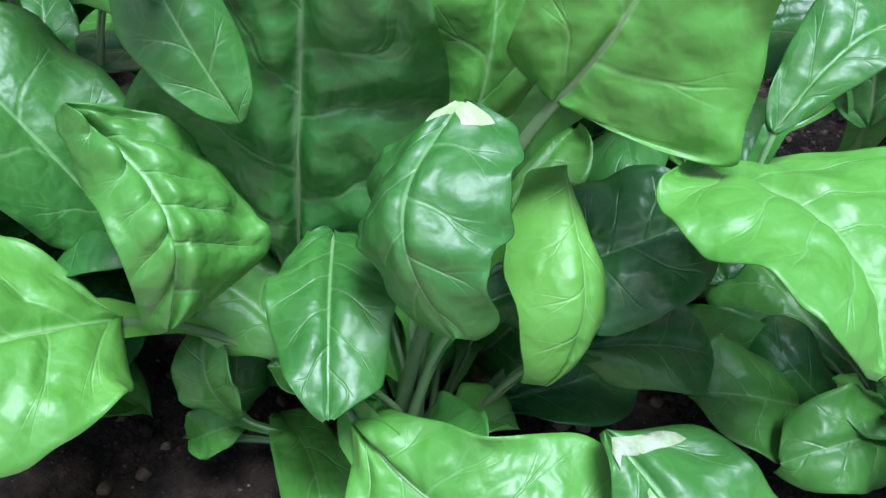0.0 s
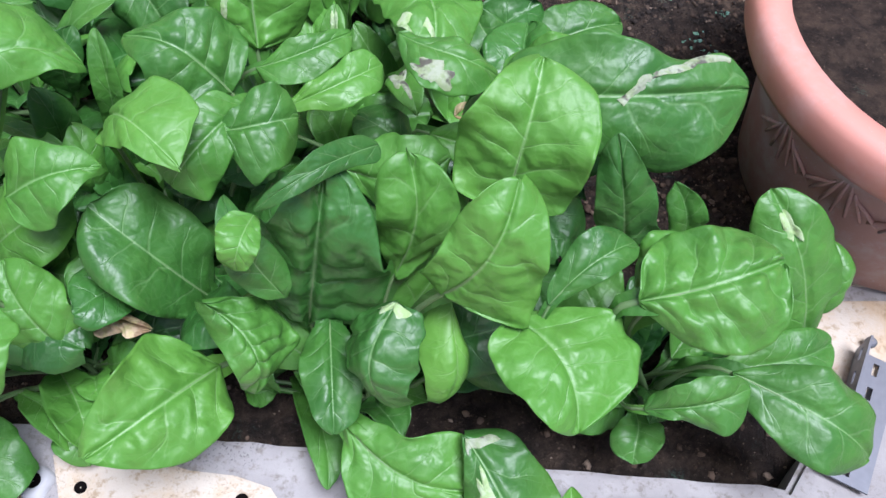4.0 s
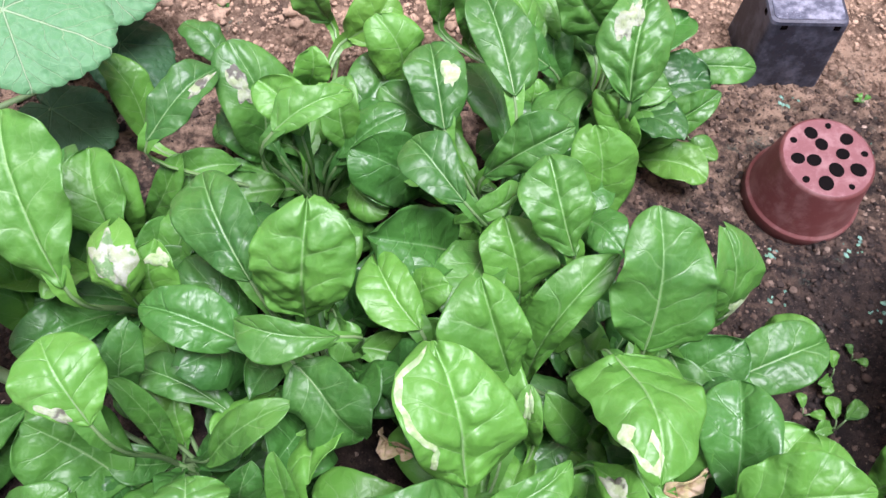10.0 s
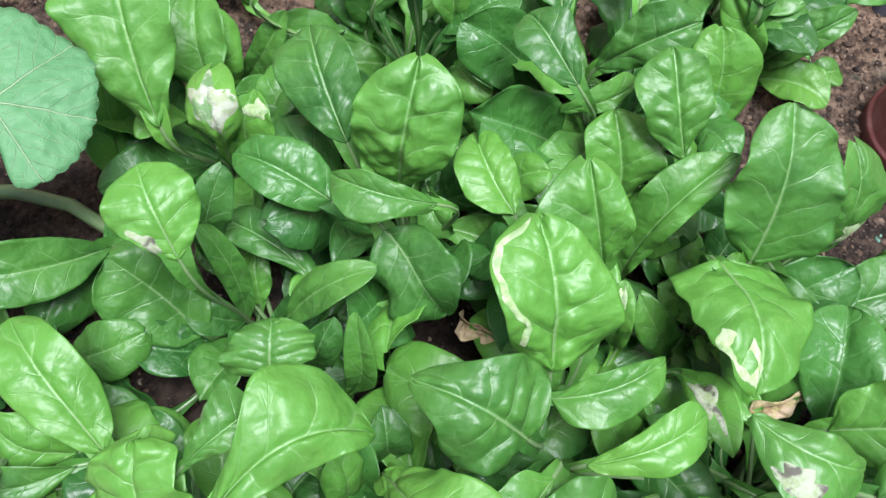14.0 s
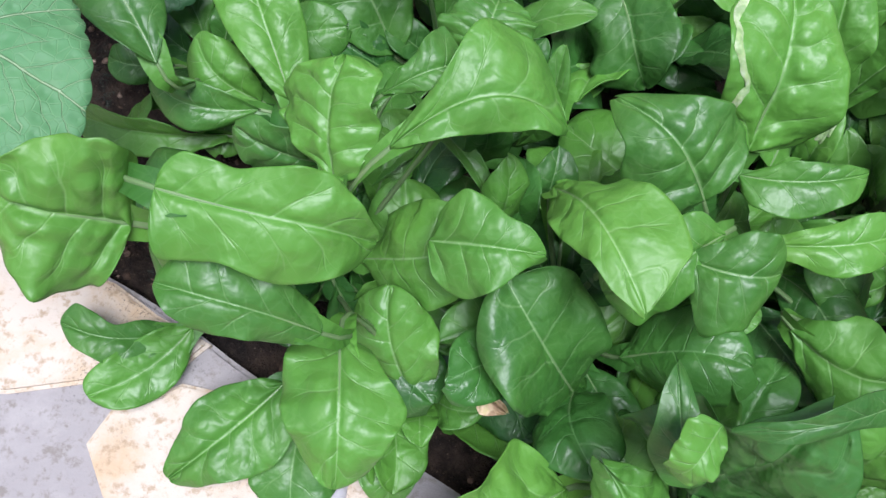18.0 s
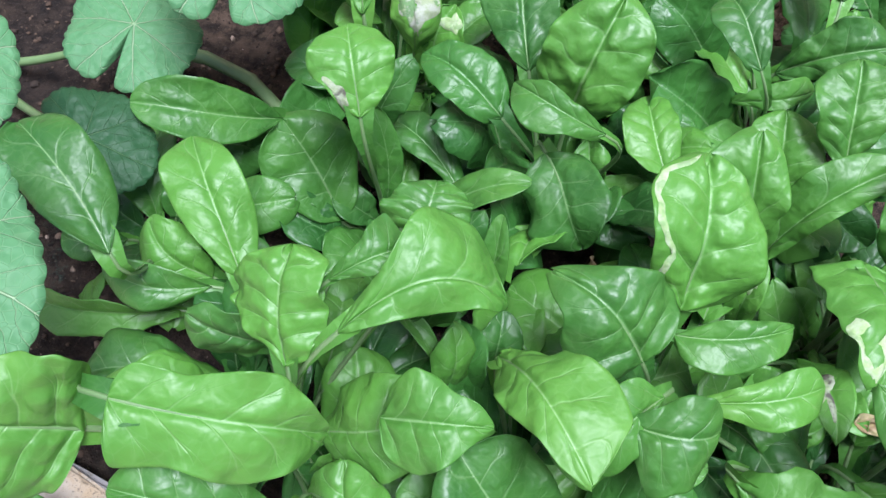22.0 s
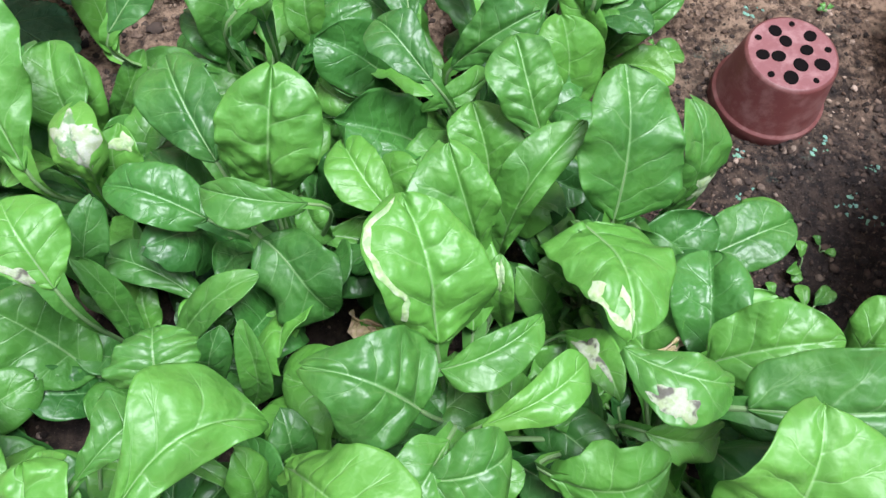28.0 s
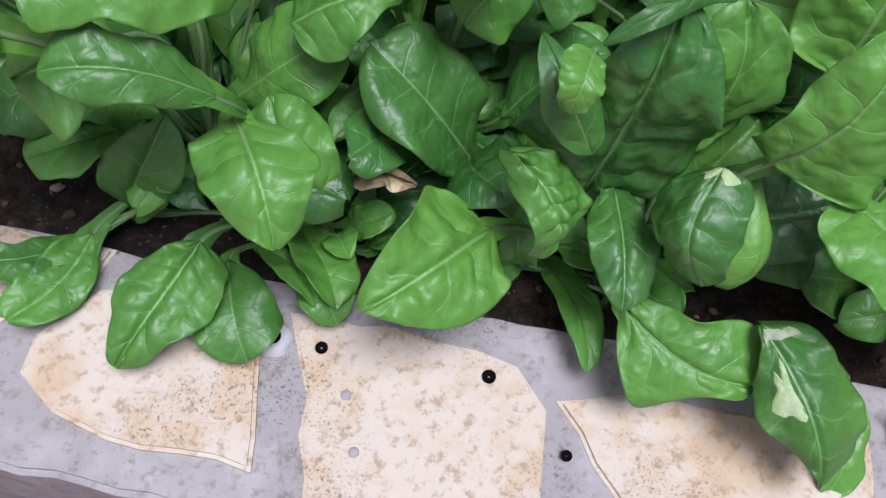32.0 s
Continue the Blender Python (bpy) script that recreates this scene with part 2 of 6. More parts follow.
def soil_material():
    k = Mat("bed_soil")
    big = k.noise(9.0, 4.0, 0.6)
    mid = k.noise(70.0, 5.0, 0.65)
    fine = k.noise(420.0, 4.0, 0.7)
    tone = k.mix(k.ramp(mid, 0.35, 0.68), (0.024, 0.018, 0.014), (0.165, 0.115, 0.080))
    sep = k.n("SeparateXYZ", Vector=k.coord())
    # 0 at the front of the bed, where the tone turns near black; 1 behind
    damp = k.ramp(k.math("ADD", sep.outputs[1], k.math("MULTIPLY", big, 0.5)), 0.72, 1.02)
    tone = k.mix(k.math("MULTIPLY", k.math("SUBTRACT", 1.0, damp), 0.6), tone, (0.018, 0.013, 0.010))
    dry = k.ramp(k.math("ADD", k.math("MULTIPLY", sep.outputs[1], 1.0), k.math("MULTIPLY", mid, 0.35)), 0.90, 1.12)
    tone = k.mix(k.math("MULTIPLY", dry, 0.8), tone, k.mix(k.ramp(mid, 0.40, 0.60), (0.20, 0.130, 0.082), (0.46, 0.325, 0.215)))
    wet = k.ramp(k.noise(6.5, 3.0, 0.6), 0.54, 0.66)
    far = k.t.nodes.new("ShaderNodeVectorMath")
    far.operation = "DISTANCE"
    k.t.links.new(k.coord(), far.inputs[0])
    far.inputs[1].default_value = (0.292, 0.595, 0.02)
    pool = k.math("SUBTRACT", 1.0, k.ramp(k.math("ADD", far.outputs["Value"], k.math("MULTIPLY", k.math("SUBTRACT", mid, 0.5), 0.11)), 0.070, 0.135))
    wet = k.math("MAXIMUM", wet, pool)
    tone = k.mix(k.math("MULTIPLY", wet, 0.6), tone, (0.014, 0.012, 0.012))
    moss = k.math("MULTIPLY", k.ramp(k.noise(16.0, 4.0, 0.7), 0.58, 0.72), k.ramp(fine, 0.45, 0.62))
    tone = k.mix(k.math("MULTIPLY", moss, 0.7), tone, (0.060, 0.130, 0.100))
    tone = k.mix(k.math("MULTIPLY", k.ramp(fine, 0.58, 0.72), 0.5), tone, (0.24, 0.17, 0.12))
    k.base(tone, 0.9, 0.0, 0.25)
    k.bump(k.math("ADD", mid, k.math("MULTIPLY", fine, 0.8)), 1.0, 0.009)
    return k.m


def grit_material():
    k = Mat("grit")
    rnd = k.t.nodes.new("ShaderNodeNewGeometry").outputs["Random Per Island"]
    ramp = k.t.nodes.new("ShaderNodeValToRGB")
    k.t.links.new(rnd, ramp.inputs[0])
    e = ramp.color_ramp.elements
    e[0].color, e[1].color = (0.014, 0.011, 0.009, 1), (0.40, 0.31, 0.24, 1)
    for p, c in ((0.35, (0.040, 0.030, 0.024, 1)), (0.65, (0.100, 0.066, 0.045, 1)), (0.88, (0.17, 0.120, 0.085, 1)), (0.97, (0.27, 0.205, 0.15, 1))):
        e.new(p).color = c
    sep = k.n("SeparateXYZ", Vector=k.coord())
    tone = k.mix(k.math("MULTIPLY", k.ramp(sep.outputs[1], 0.84, 1.0), 0.75), ramp.outputs[0], (0.52, 0.37, 0.245))
    # the damp hollow beside the planter is black, its grit too
    far = k.t.nodes.new("ShaderNodeVectorMath")
    far.operation = "DISTANCE"
    k.t.links.new(k.coord(), far.inputs[0])
    far.inputs[1].default_value = (0.292, 0.595, 0.02)
    edge = k.math("ADD", far.outputs["Value"], k.math("MULTIPLY", k.math("SUBTRACT", k.noise(70.0, 5.0, 0.65), 0.5), 0.11))
    tone = k.mix(k.math("MULTIPLY", k.math("SUBTRACT", 1.0, k.ramp(edge, 0.070, 0.135)), 0.55), tone, (0.012, 0.011, 0.011))
    k.base(k.mix(k.math("MULTIPLY", k.ramp(k.noise(260.0, 4.0, 0.65), 0.45, 0.7), 0.6), tone, (0.06, 0.042, 0.030)), 0.9, 0.0, 0.25)
    k.bump(k.noise(900.0, 4.0, 0.7), 0.8, 0.0012)
    return k.m


ALGAE = scar_material("algae_crust", (0.16, 0.30, 0.25), (0.05, 0.12, 0.09), 0.7)
SOIL, GRIT = soil_material(), grit_material()


def stone_material(name, light, warm, dark):
    k = Mat(name)
    a, b, c = k.noise(22.0, 5.0, 0.65), k.noise(120.0, 5.0, 0.7), k.noise(520.0, 3.0, 0.7)
    rnd = k.t.nodes.new("ShaderNodeObjectInfo").outputs["Random"]
    tone = k.mix(k.ramp(k.math("ADD", a, k.math("MULTIPLY", k.math("SUBTRACT", rnd, 0.5), 0.2)), 0.38, 0.66), light, warm)
    tone = k.mix(k.math("MULTIPLY", k.ramp(b, 0.50, 0.68), 0.75), tone, (warm[0] * 0.62, warm[1] * 0.58, warm[2] * 0.5))
    pits = k.math("MULTIPLY", k.ramp(c, 0.56, 0.66), k.ramp(k.noise(11.0, 4.0), 0.48, 0.66))
    tone = k.mix(k.math("MULTIPLY", pits, 0.9), tone, dark)
    k.base(tone, 0.75, 0.0, 0.35)
    k.bump(k.math("SUBTRACT", k.math("ADD", b, k.math("MULTIPLY", c, 0.4)), pits), 0.5, 0.0016)
    return k.m


FLAG = stone_material("cream_flagstone", (0.529, 0.474, 0.391), (0.480, 0.364, 0.234), (0.086, 0.073, 0.066))
MORTAR = stone_material("grey_mortar", (0.355, 0.342, 0.330), (0.290, 0.276, 0.268), (0.079, 0.079, 0.079))
PINK = stone_material("pink_concrete", (0.639, 0.429, 0.374), (0.536, 0.353, 0.304), (0.225, 0.165, 0.135))
# Tone of the caps, slightly darker than the pink bodies.
PINK_TOP = stone_material("pink_concrete_top", (0.540, 0.365, 0.320), (0.470, 0.300, 0.262), (0.27, 0.19, 0.17))
GREY_EDGE = stone_material("grey_concrete_edging", (0.50, 0.49, 0.45), (0.43, 0.41, 0.36), (0.26, 0.19, 0.13))
GAP_FILL = stone_material("dark_gap_fill", (0.060, 0.070, 0.080), (0.045, 0.050, 0.058), (0.16, 0.17, 0.17))
RENDER_WALL = stone_material("sandy_wall_render", (0.737, 0.638, 0.500), (0.567, 0.455, 0.310), (0.22, 0.16, 0.10))
PINK_FLOOR = stone_material("pink_paving", (0.420, 0.252, 0.238), (0.364, 0.203, 0.189), (0.196, 0.119, 0.112))


def plastic_material(name, colour, worn, rough=0.5, dust=0.4, grain=24.0):
    k = Mat(name)
    a, b = k.noise(grain, 5.0, 0.65), k.noise(260.0, 3.0, 0.7)
    tone = k.mix(k.math("MULTIPLY", k.ramp(a, 0.42, 0.70), dust), colour, worn)
    tone = k.mix(k.math("MULTIPLY", k.ramp(b, 0.60, 0.74), dust * 0.6), tone, worn)
    k.base(tone, k.math("ADD", rough, k.math("MULTIPLY", a, 0.15)), 0.0, 0.45)
    k.bump(b, 0.15, 0.0008)
    return k.m


TERRACOTTA = plastic_material("terracotta_pot", (0.565, 0.256, 0.198), (0.625, 0.393, 0.358), 0.55, 0.45)
POT_WALL = plastic_material("weathered_terracotta", (0.406, 0.247, 0.205), (0.486, 0.434, 0.428), 0.6, 0.75)
BROWN_POT = plastic_material("brown_plastic_pot", (0.112, 0.034, 0.030), (0.20, 0.105, 0.092), 0.42, 0.6, 55.0)
POT_BASE = plastic_material("faded_pot_base", (0.150, 0.052, 0.052), (0.260, 0.140, 0.135), 0.5, 0.7, 70.0)
BLACK_POT = plastic_material("dusty_black_plastic", (0.024, 0.027, 0.037), (0.115, 0.125, 0.155), 0.5, 0.75, 38.0)
BLACK_TOP = plastic_material("dusty_black_base", (0.050, 0.057, 0.080), (0.250, 0.265, 0.310), 0.55, 0.95, 60.0)
# Near black: the shade inside holes is painted on, none are cut.
HOLE = Mat("dark_hole").base((0.006, 0.005, 0.005), 1.0, 0.0, 0.0).m
PLUG = plastic_material("white_sealant", (0.434, 0.434, 0.434), (0.315, 0.315, 0.322), 0.6, 0.5)
PIPE = plastic_material("dark_hose", (0.050, 0.045, 0.045), (0.13, 0.12, 0.12), 0.45, 0.5)


def metal_material(name, colour, rough):
    k = Mat(name)
    n = k.noise(90.0, 4.0, 0.6)
    k.base(k.mix(n, colour, (colour[0] * 0.7, colour[1] * 0.7, colour[2] * 0.72)), k.math("ADD", rough, k.math("MULTIPLY", n, 0.25)), 0.85)
    k.bump(k.noise(400.0, 3.0), 0.12, 0.0006)
    return k.m


ZINC = metal_material("galvanised_steel", (0.25, 0.26, 0.28), 0.42)
WIRE = metal_material("rusty_wire", (0.24, 0.19, 0.16), 0.5)


# ---------------------------------------------------------------- helpers of this scene
def part(name, bm, material, parent, label=""):
    """Links a bmesh as one mesh under a thing or a part (parent None: as a thing)."""
    me = bpy.data.meshes.new(name)
    if isinstance(bm, bmesh.types.BMesh):
        bm.to_mesh(me)
        bm.free()
    else:
        verts, faces = bm
        me.from_pydata([tuple(map(float, p)) for p in verts], [], faces)
        me.update()
    me.materials.append(material)
    ob = new(name, me)
    if parent is not None:
        ob.parent = parent
    if label:
        ob["label"] = label
    return ob


def smooth(ob, on=True):
    ob.data.polygons.foreach_set("use_smooth", [on] * len(ob.data.polygons))
    return ob


def thing(name, at, label, category, group=""):
    ob = new(name)
    ob.empty_display_size = 0.03
    ob.location = at
    return tagged(ob, label, category, group)


def lathe(profile, steps=40):
    """Rings of (radius, height) turned round z; returns vertices and faces."""
    verts, faces = [], []
    for r, z in profile:
        for k in range(steps):
            a = 2 * math.pi * k / steps
            verts.append((r * math.cos(a), r * math.sin(a), z))
    for i in range(len(profile) - 1):
        for k in range(steps):
            a, b = i * steps + k, i * steps + (k + 1) % steps
            faces.append((a, b, b + steps, a + steps))
    return verts, faces


def tube(path, radii, sides=7, squash=1.0):
    """A tapered tube along a list of points; returns vertices and faces."""
    verts, faces = [], []
    path = [Vector(p) for p in path]
    prev = None
    for i, p in enumerate(path):
        d = (path[min(i + 1, len(path) - 1)] - path[max(i - 1, 0)]).normalized()
        ref = prev if prev is not None else Vector((0.3, 0.2, 1.0))
        x = (ref - d * ref.dot(d)).normalized()
        prev = x
        y = d.cross(x)
        for k in range(sides):
            a = 2 * math.pi * k / sides
            verts.append(p + (x * math.cos(a) * squash + y * math.sin(a)) * radii[i])
    for i in range(len(path) - 1):
        for k in range(sides):
            a, b = i * sides + k, i * sides + (k + 1) % sides
            faces.append((a, b, b + sides, a + sides))
    faces.append(tuple(range(sides))[::-1])
    faces.append(tuple(range(len(verts) - sides, len(verts))))
    return verts, faces


def slab(outline, z0, z1, bevel=0.003, rough=0.0, seed=0):
    """A flat piece with an outline in x and y, its top edge worn; returns a bmesh."""
    rnd = random.Random(seed)
    pts = []
    for i, p in enumerate(outline):
        q = outline[(i + 1) % len(outline)]
        n = max(1, int(math.dist(p, q) / 0.02)) if rough else 1
        for j in range(n):
            s = j / n
            pts.append((p[0] + (q[0] - p[0]) * s + rnd.uniform(-rough, rough), p[1] + (q[1] - p[1]) * s + rnd.uniform(-rough, rough)))
    bm = bmesh.new()
    low = [bm.verts.new((x, y, z0)) for x, y in pts]
    high = [bm.verts.new((x, y, z1)) for x, y in pts]
    n = len(pts)
    for i in range(n):
        bm.faces.new((low[i], low[(i + 1) % n], high[(i + 1) % n], high[i]))
    top = bm.faces.new(high)
    bm.faces.new(low[::-1])
    bmesh.ops.recalc_face_normals(bm, faces=bm.faces)
    if bevel:
        bmesh.ops.bevel(bm, geom=list(top.edges), offset=bevel, segments=2, affect="EDGES")
    return bm


def box(x0, x1, y0, y1, z0, z1, bevel=0.0):
    bm = bmesh.new()
    bmesh.ops.create_cube(bm, size=1.0)
    for v in bm.verts:
        v.co = Vector((x0 + (v.co.x + 0.5) * (x1 - x0), y0 + (v.co.y + 0.5) * (y1 - y0), z0 + (v.co.z + 0.5) * (z1 - z0)))
    if bevel:
        bmesh.ops.bevel(bm, geom=list(bm.edges), offset=bevel, segments=2, affect="EDGES")
    return bm


# ---------------------------------------------------------------- large structure
def soil_height(x, y):
    """The bed rises a little from the kerb to the back, with clods and hollows."""
    h = -0.006 + 0.030 * min(1.0, max(0.0, (y - 0.2) / 0.45))
    h += 0.010 * (noise.noise((x * 9, y * 9, 0.3)))
    h += 0.006 * (noise.noise((x * 38, y * 38, 1.7))) + 0.0032 * noise.noise((x * 110, y * 110, 4.1)) + 0.0022 * noise.noise((x * 230, y * 230, 7.7))
    clods = min(1.0, max(0.0, (y - 0.80) / 0.12)) if x < 0.2 else 0.25
    h += clods * (0.016 * abs(noise.noise((x * 55, y * 55, 3.3))) + 0.005 * abs(noise.noise((x * 140, y * 140, 5.3))))
    return h


ground = tagged(part("ground", slab([(-40, -40), (40, -40), (40, 40), (-40, 40)], -0.30, -0.16, 0), PINK_FLOOR, None), "pink paved ground around the raised bed", "ground", kind="structure")


def build_soil():
    nx, ny = 380, 270
    x0, x1, y0, y1 = -0.95, 0.46, 0.17, 1.12
    xs, ys = np.linspace(x0, x1, nx), np.linspace(y0, y1, ny)
    verts = [(x, y, soil_height(x, y)) for y in ys for x in xs]
    faces = [(j * nx + i, j * nx + i + 1, (j + 1) * nx + i + 1, (j + 1) * nx + i) for j in range(ny - 1) for i in range(nx - 1)]
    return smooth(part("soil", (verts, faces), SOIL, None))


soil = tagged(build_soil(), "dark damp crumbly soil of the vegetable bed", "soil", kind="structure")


def inner_edge(x):
    return 0.219 - 0.068 * (x + 0.1)


def outer_edge(x):
    return 0.080 - 0.10 * (x + 0.3)


KERB_TOP = 0.020
kerb = tagged(part("kerb_front", slab([(-1.0, outer_edge(-1.0)), (0.75, outer_edge(0.75)), (0.75, 0.25), (0.345, 0.25), (0.30, inner_edge(0.3)), (0.1, inner_edge(0.1)), (-0.1, inner_edge(-0.1)), (-0.3, inner_edge(-0.3)), (-0.45, 0.252), (-1.0, 0.26)], -0.17, KERB_TOP, 0.004, 0.0015, 3), MORTAR, None), "grey mortar kerb of the raised bed set with cream flagstones", "kerb", kind="structure")


def flag(points, seed, top=0.0035):
    ob = part("flagstone", slab(points, KERB_TOP - 0.01, KERB_TOP + top, 0.0026, 0.0028, seed), FLAG, kerb)
    return ob


flag([(-0.95, 0.245), (-0.60, 0.240), (-0.42, 0.243), (-0.335, 0.236), (-0.347, 0.212), (-0.39, 0.18), (-0.437, 0.152), (-0.47, 0.128), (-0.62, 0.135), (-0.95, 0.15)], 1)
flag([(-0.375, 0.142), (-0.368, 0.172), (-0.340, 0.206), (-0.30, 0.212), (-0.262, 0.209), (-0.231, 0.176), (-0.218, 0.122), (-0.219, 0.100), (-0.308, 0.111), (-0.345, 0.119)], 2, 0.006)
flag([(-0.213, 0.205), (-0.146, 0.202), (-0.092, 0.193), (-0.066, 0.185), (-0.045, 0.160), (-0.046, 0.082), (-0.186, 0.080), (-0.197, 0.150)], 3)
flag([(-0.037, 0.167), (0.004, 0.174), (0.10, 0.171), (0.158, 0.160), (0.158, 0.075), (-0.01, 0.075), (0.0, 0.108)], 4)
flag([(0.42, 0.165), (0.60, 0.165), (0.60, 0.055), (0.42, 0.06)], 5)

kerb_right = tagged(part("kerb_right", slab([(0.345, 0.2535), (0.75, 0.2535), (0.75, 1.2), (0.455, 1.2), (0.425, 0.93), (0.385, 0.74), (0.352, 0.56), (0.335, 0.43)], -0.17, KERB_TOP - 0.002, 0.004, 0.002, 9), MORTAR, None), "mortar kerb with pale flagstones beside the pots", "kerb", kind="structure")


def flag_right(points, seed):
    return part("flagstone", slab(points, KERB_TOP - 0.02, KERB_TOP + 0.002, 0.002, 0.0016, seed), FLAG, kerb_right)


flag_right([(0.350, 0.262), (0.372, 0.262), (0.405, 0.285), (0.455, 0.30), (0.47, 0.345), (0.345, 0.345), (0.345, 0.30)], 21)
flag_right([(0.39, 0.262), (0.52, 0.262), (0.53, 0.31), (0.475, 0.33), (0.462, 0.295), (0.412, 0.278)], 22)
flag_right([(0.348, 0.36), (0.47, 0.36), (0.56, 0.40), (0.56, 0.60), (0.365, 0.60), (0.352, 0.50)], 23)
flag_right([(0.372, 0.62), (0.56, 0.62), (0.56, 0.86), (0.418, 0.86), (0.395, 0.74)], 24)
flag_right([(0.425, 0.88), (0.58, 0.88), (0.58, 1.15), (0.458, 1.15), (0.435, 0.97)], 25)


def drill_hole(x, y, r, ring=0.0):
    top = KERB_TOP + 0.0042
    ob = smooth(part("drill_hole", lathe([(r, top + 0.0006), (r * 0.97, top - 0.0005), (0.0005, top - 0.0003)], 18), HOLE, kerb, "dark drilled hole"))
    ob.location = (x, y, 0)
    if ring:
        bm = bmesh.new()
        rnd = random.Random(5)
        verts, faces = [], []
        n = 22
        for k in range(n):
            a = 2 * math.pi * k / n
            for rr, z in ((r * 0.98, top + 0.0012), (r + ring * (0.6 + 0.4 * rnd.random()), top + 0.0014), (r + ring * (1.0 + 0.4 * rnd.random()), top - 0.004)):
                verts.append((rr * math.cos(a), rr * math.sin(a), z))
        for k in range(n):
            for i in range(2):
                a, b = 3 * k + i, 3 * ((k + 1) % n) + i
                faces.append((a, a + 1, b + 1, b))
        bm.free()
        ob2 = smooth(part("sealant_ring", (verts, faces), PLUG, kerb, "white sealant smear round a hole"))
        ob2.location = (x, y, 0)


drill_hole(-0.222, 0.186, 0.0055, 0.0055)
drill_hole(-0.190, 0.182, 0.0042)
drill_hole(-0.082, 0.175, 0.0046)
drill_hole(-0.031, 0.130, 0.0036)


def bolt_plug(x, y):
    ob = smooth(part("filled_hole", lathe([(0.0034, KERB_TOP + 0.0036), (0.0030, KERB_TOP + 0.0046), (0.0003, KERB_TOP + 0.0046)], 14), MORTAR, kerb, "grey filled hole"))
    ob.location = (x, y, 0)


bolt_plug(-0.170, 0.153)
bolt_plug(-0.160, 0.118)

wall = tagged(part("wall_back", slab([(-3.0, 1.135), (3.0, 1.135), (3.0, 1.36), (-3.0, 1.36)], -0.16, 1.1, 0.01), RENDER_WALL, None), "sandy rough rendered wall behind the bed", "wall", kind="structure")


# ---------------------------------------------------------------- concrete edging at the back
def edging_block(x0, x1, y, turn, material, top_material, label, height=0.104, pattern=True, sink=0.0):
    t = thing("edging_block", (x0, y, 0.0), label, "garden edging", "edging blocks along the wall")
    t.rotation_euler = (radians(-3), sink, turn)
    n = x1 - x0
    part("body", box(0, n, 0.0, 0.034, -0.05, height, 0.007), material, t)
    part("cap", box(0.006, n - 0.006, 0.007, 0.0300, height - 0.006, height + 0.0012, 0.0008), top_material, t, "thin cap of the top edge")
    if pattern:
        count = max(2, round(n / 0.15))
        cell, top = n / count, height - 0.004
        for i in range(count):
            for poly in (
                ((0.03, 0.97), (0.46, 0.97), (0.46, 0.42), (0.26, 0.66), (0.03, 0.66)),
                ((0.50, 0.97), (0.98, 0.97), (0.98, 0.62), (0.78, 0.33), (0.64, 0.33), (0.50, 0.40)),
                ((0.03, 0.58), (0.23, 0.58), (0.45, 0.32), (0.45, 0.02), (0.03, 0.02)),
                ((0.49, 0.31), (0.62, 0.25), (0.79, 0.25), (0.98, 0.52), (0.98, 0.02), (0.49, 0.02)),
            ):
                pts = [((i + (x if i % 2 == 0 else 1 - x)) * cell, z * top) for x, z in poly]
                bm = slab(pts if i % 2 == 0 else pts[::-1], -0.004, 0.0045, 0.0022)
                bmesh.ops.transform(bm, matrix=Matrix.Rotation(radians(90), 4, "X"), verts=bm.verts)
                part("raised_panel", bm, material, t)
    return t


edging_block(-0.86, -0.545, 1.052, 0.0, PINK, PINK_TOP, "pink cast concrete edging block with a crazy stone pattern")
edging_block(-0.535, -0.243, 1.050, -0.02, PINK, PINK_TOP, "pink cast concrete edging block with a crazy stone pattern")
edging_block(-0.208, 0.216, 1.048, -0.06, PINK, PINK_TOP, "long pink cast concrete edging block set askew", 0.104, True, 0.05)
edging_block(0.232, 0.62, 1.050, 0.02, GREY_EDGE, GREY_EDGE, "plain grey concrete edging with a rusty top line", 0.060, False)


def gap_filler():
    """A dark block added to stand for the dark gap between two blocks."""
    bm = box(-0.238, -0.212, 1.058, 1.080, -0.03, 0.088, 0.004)
    return tagged(part("stone_wedge", bm, GAP_FILL, None), "dark grey block added to fill the dark gap between edging blocks", "stone")


gap_filler()


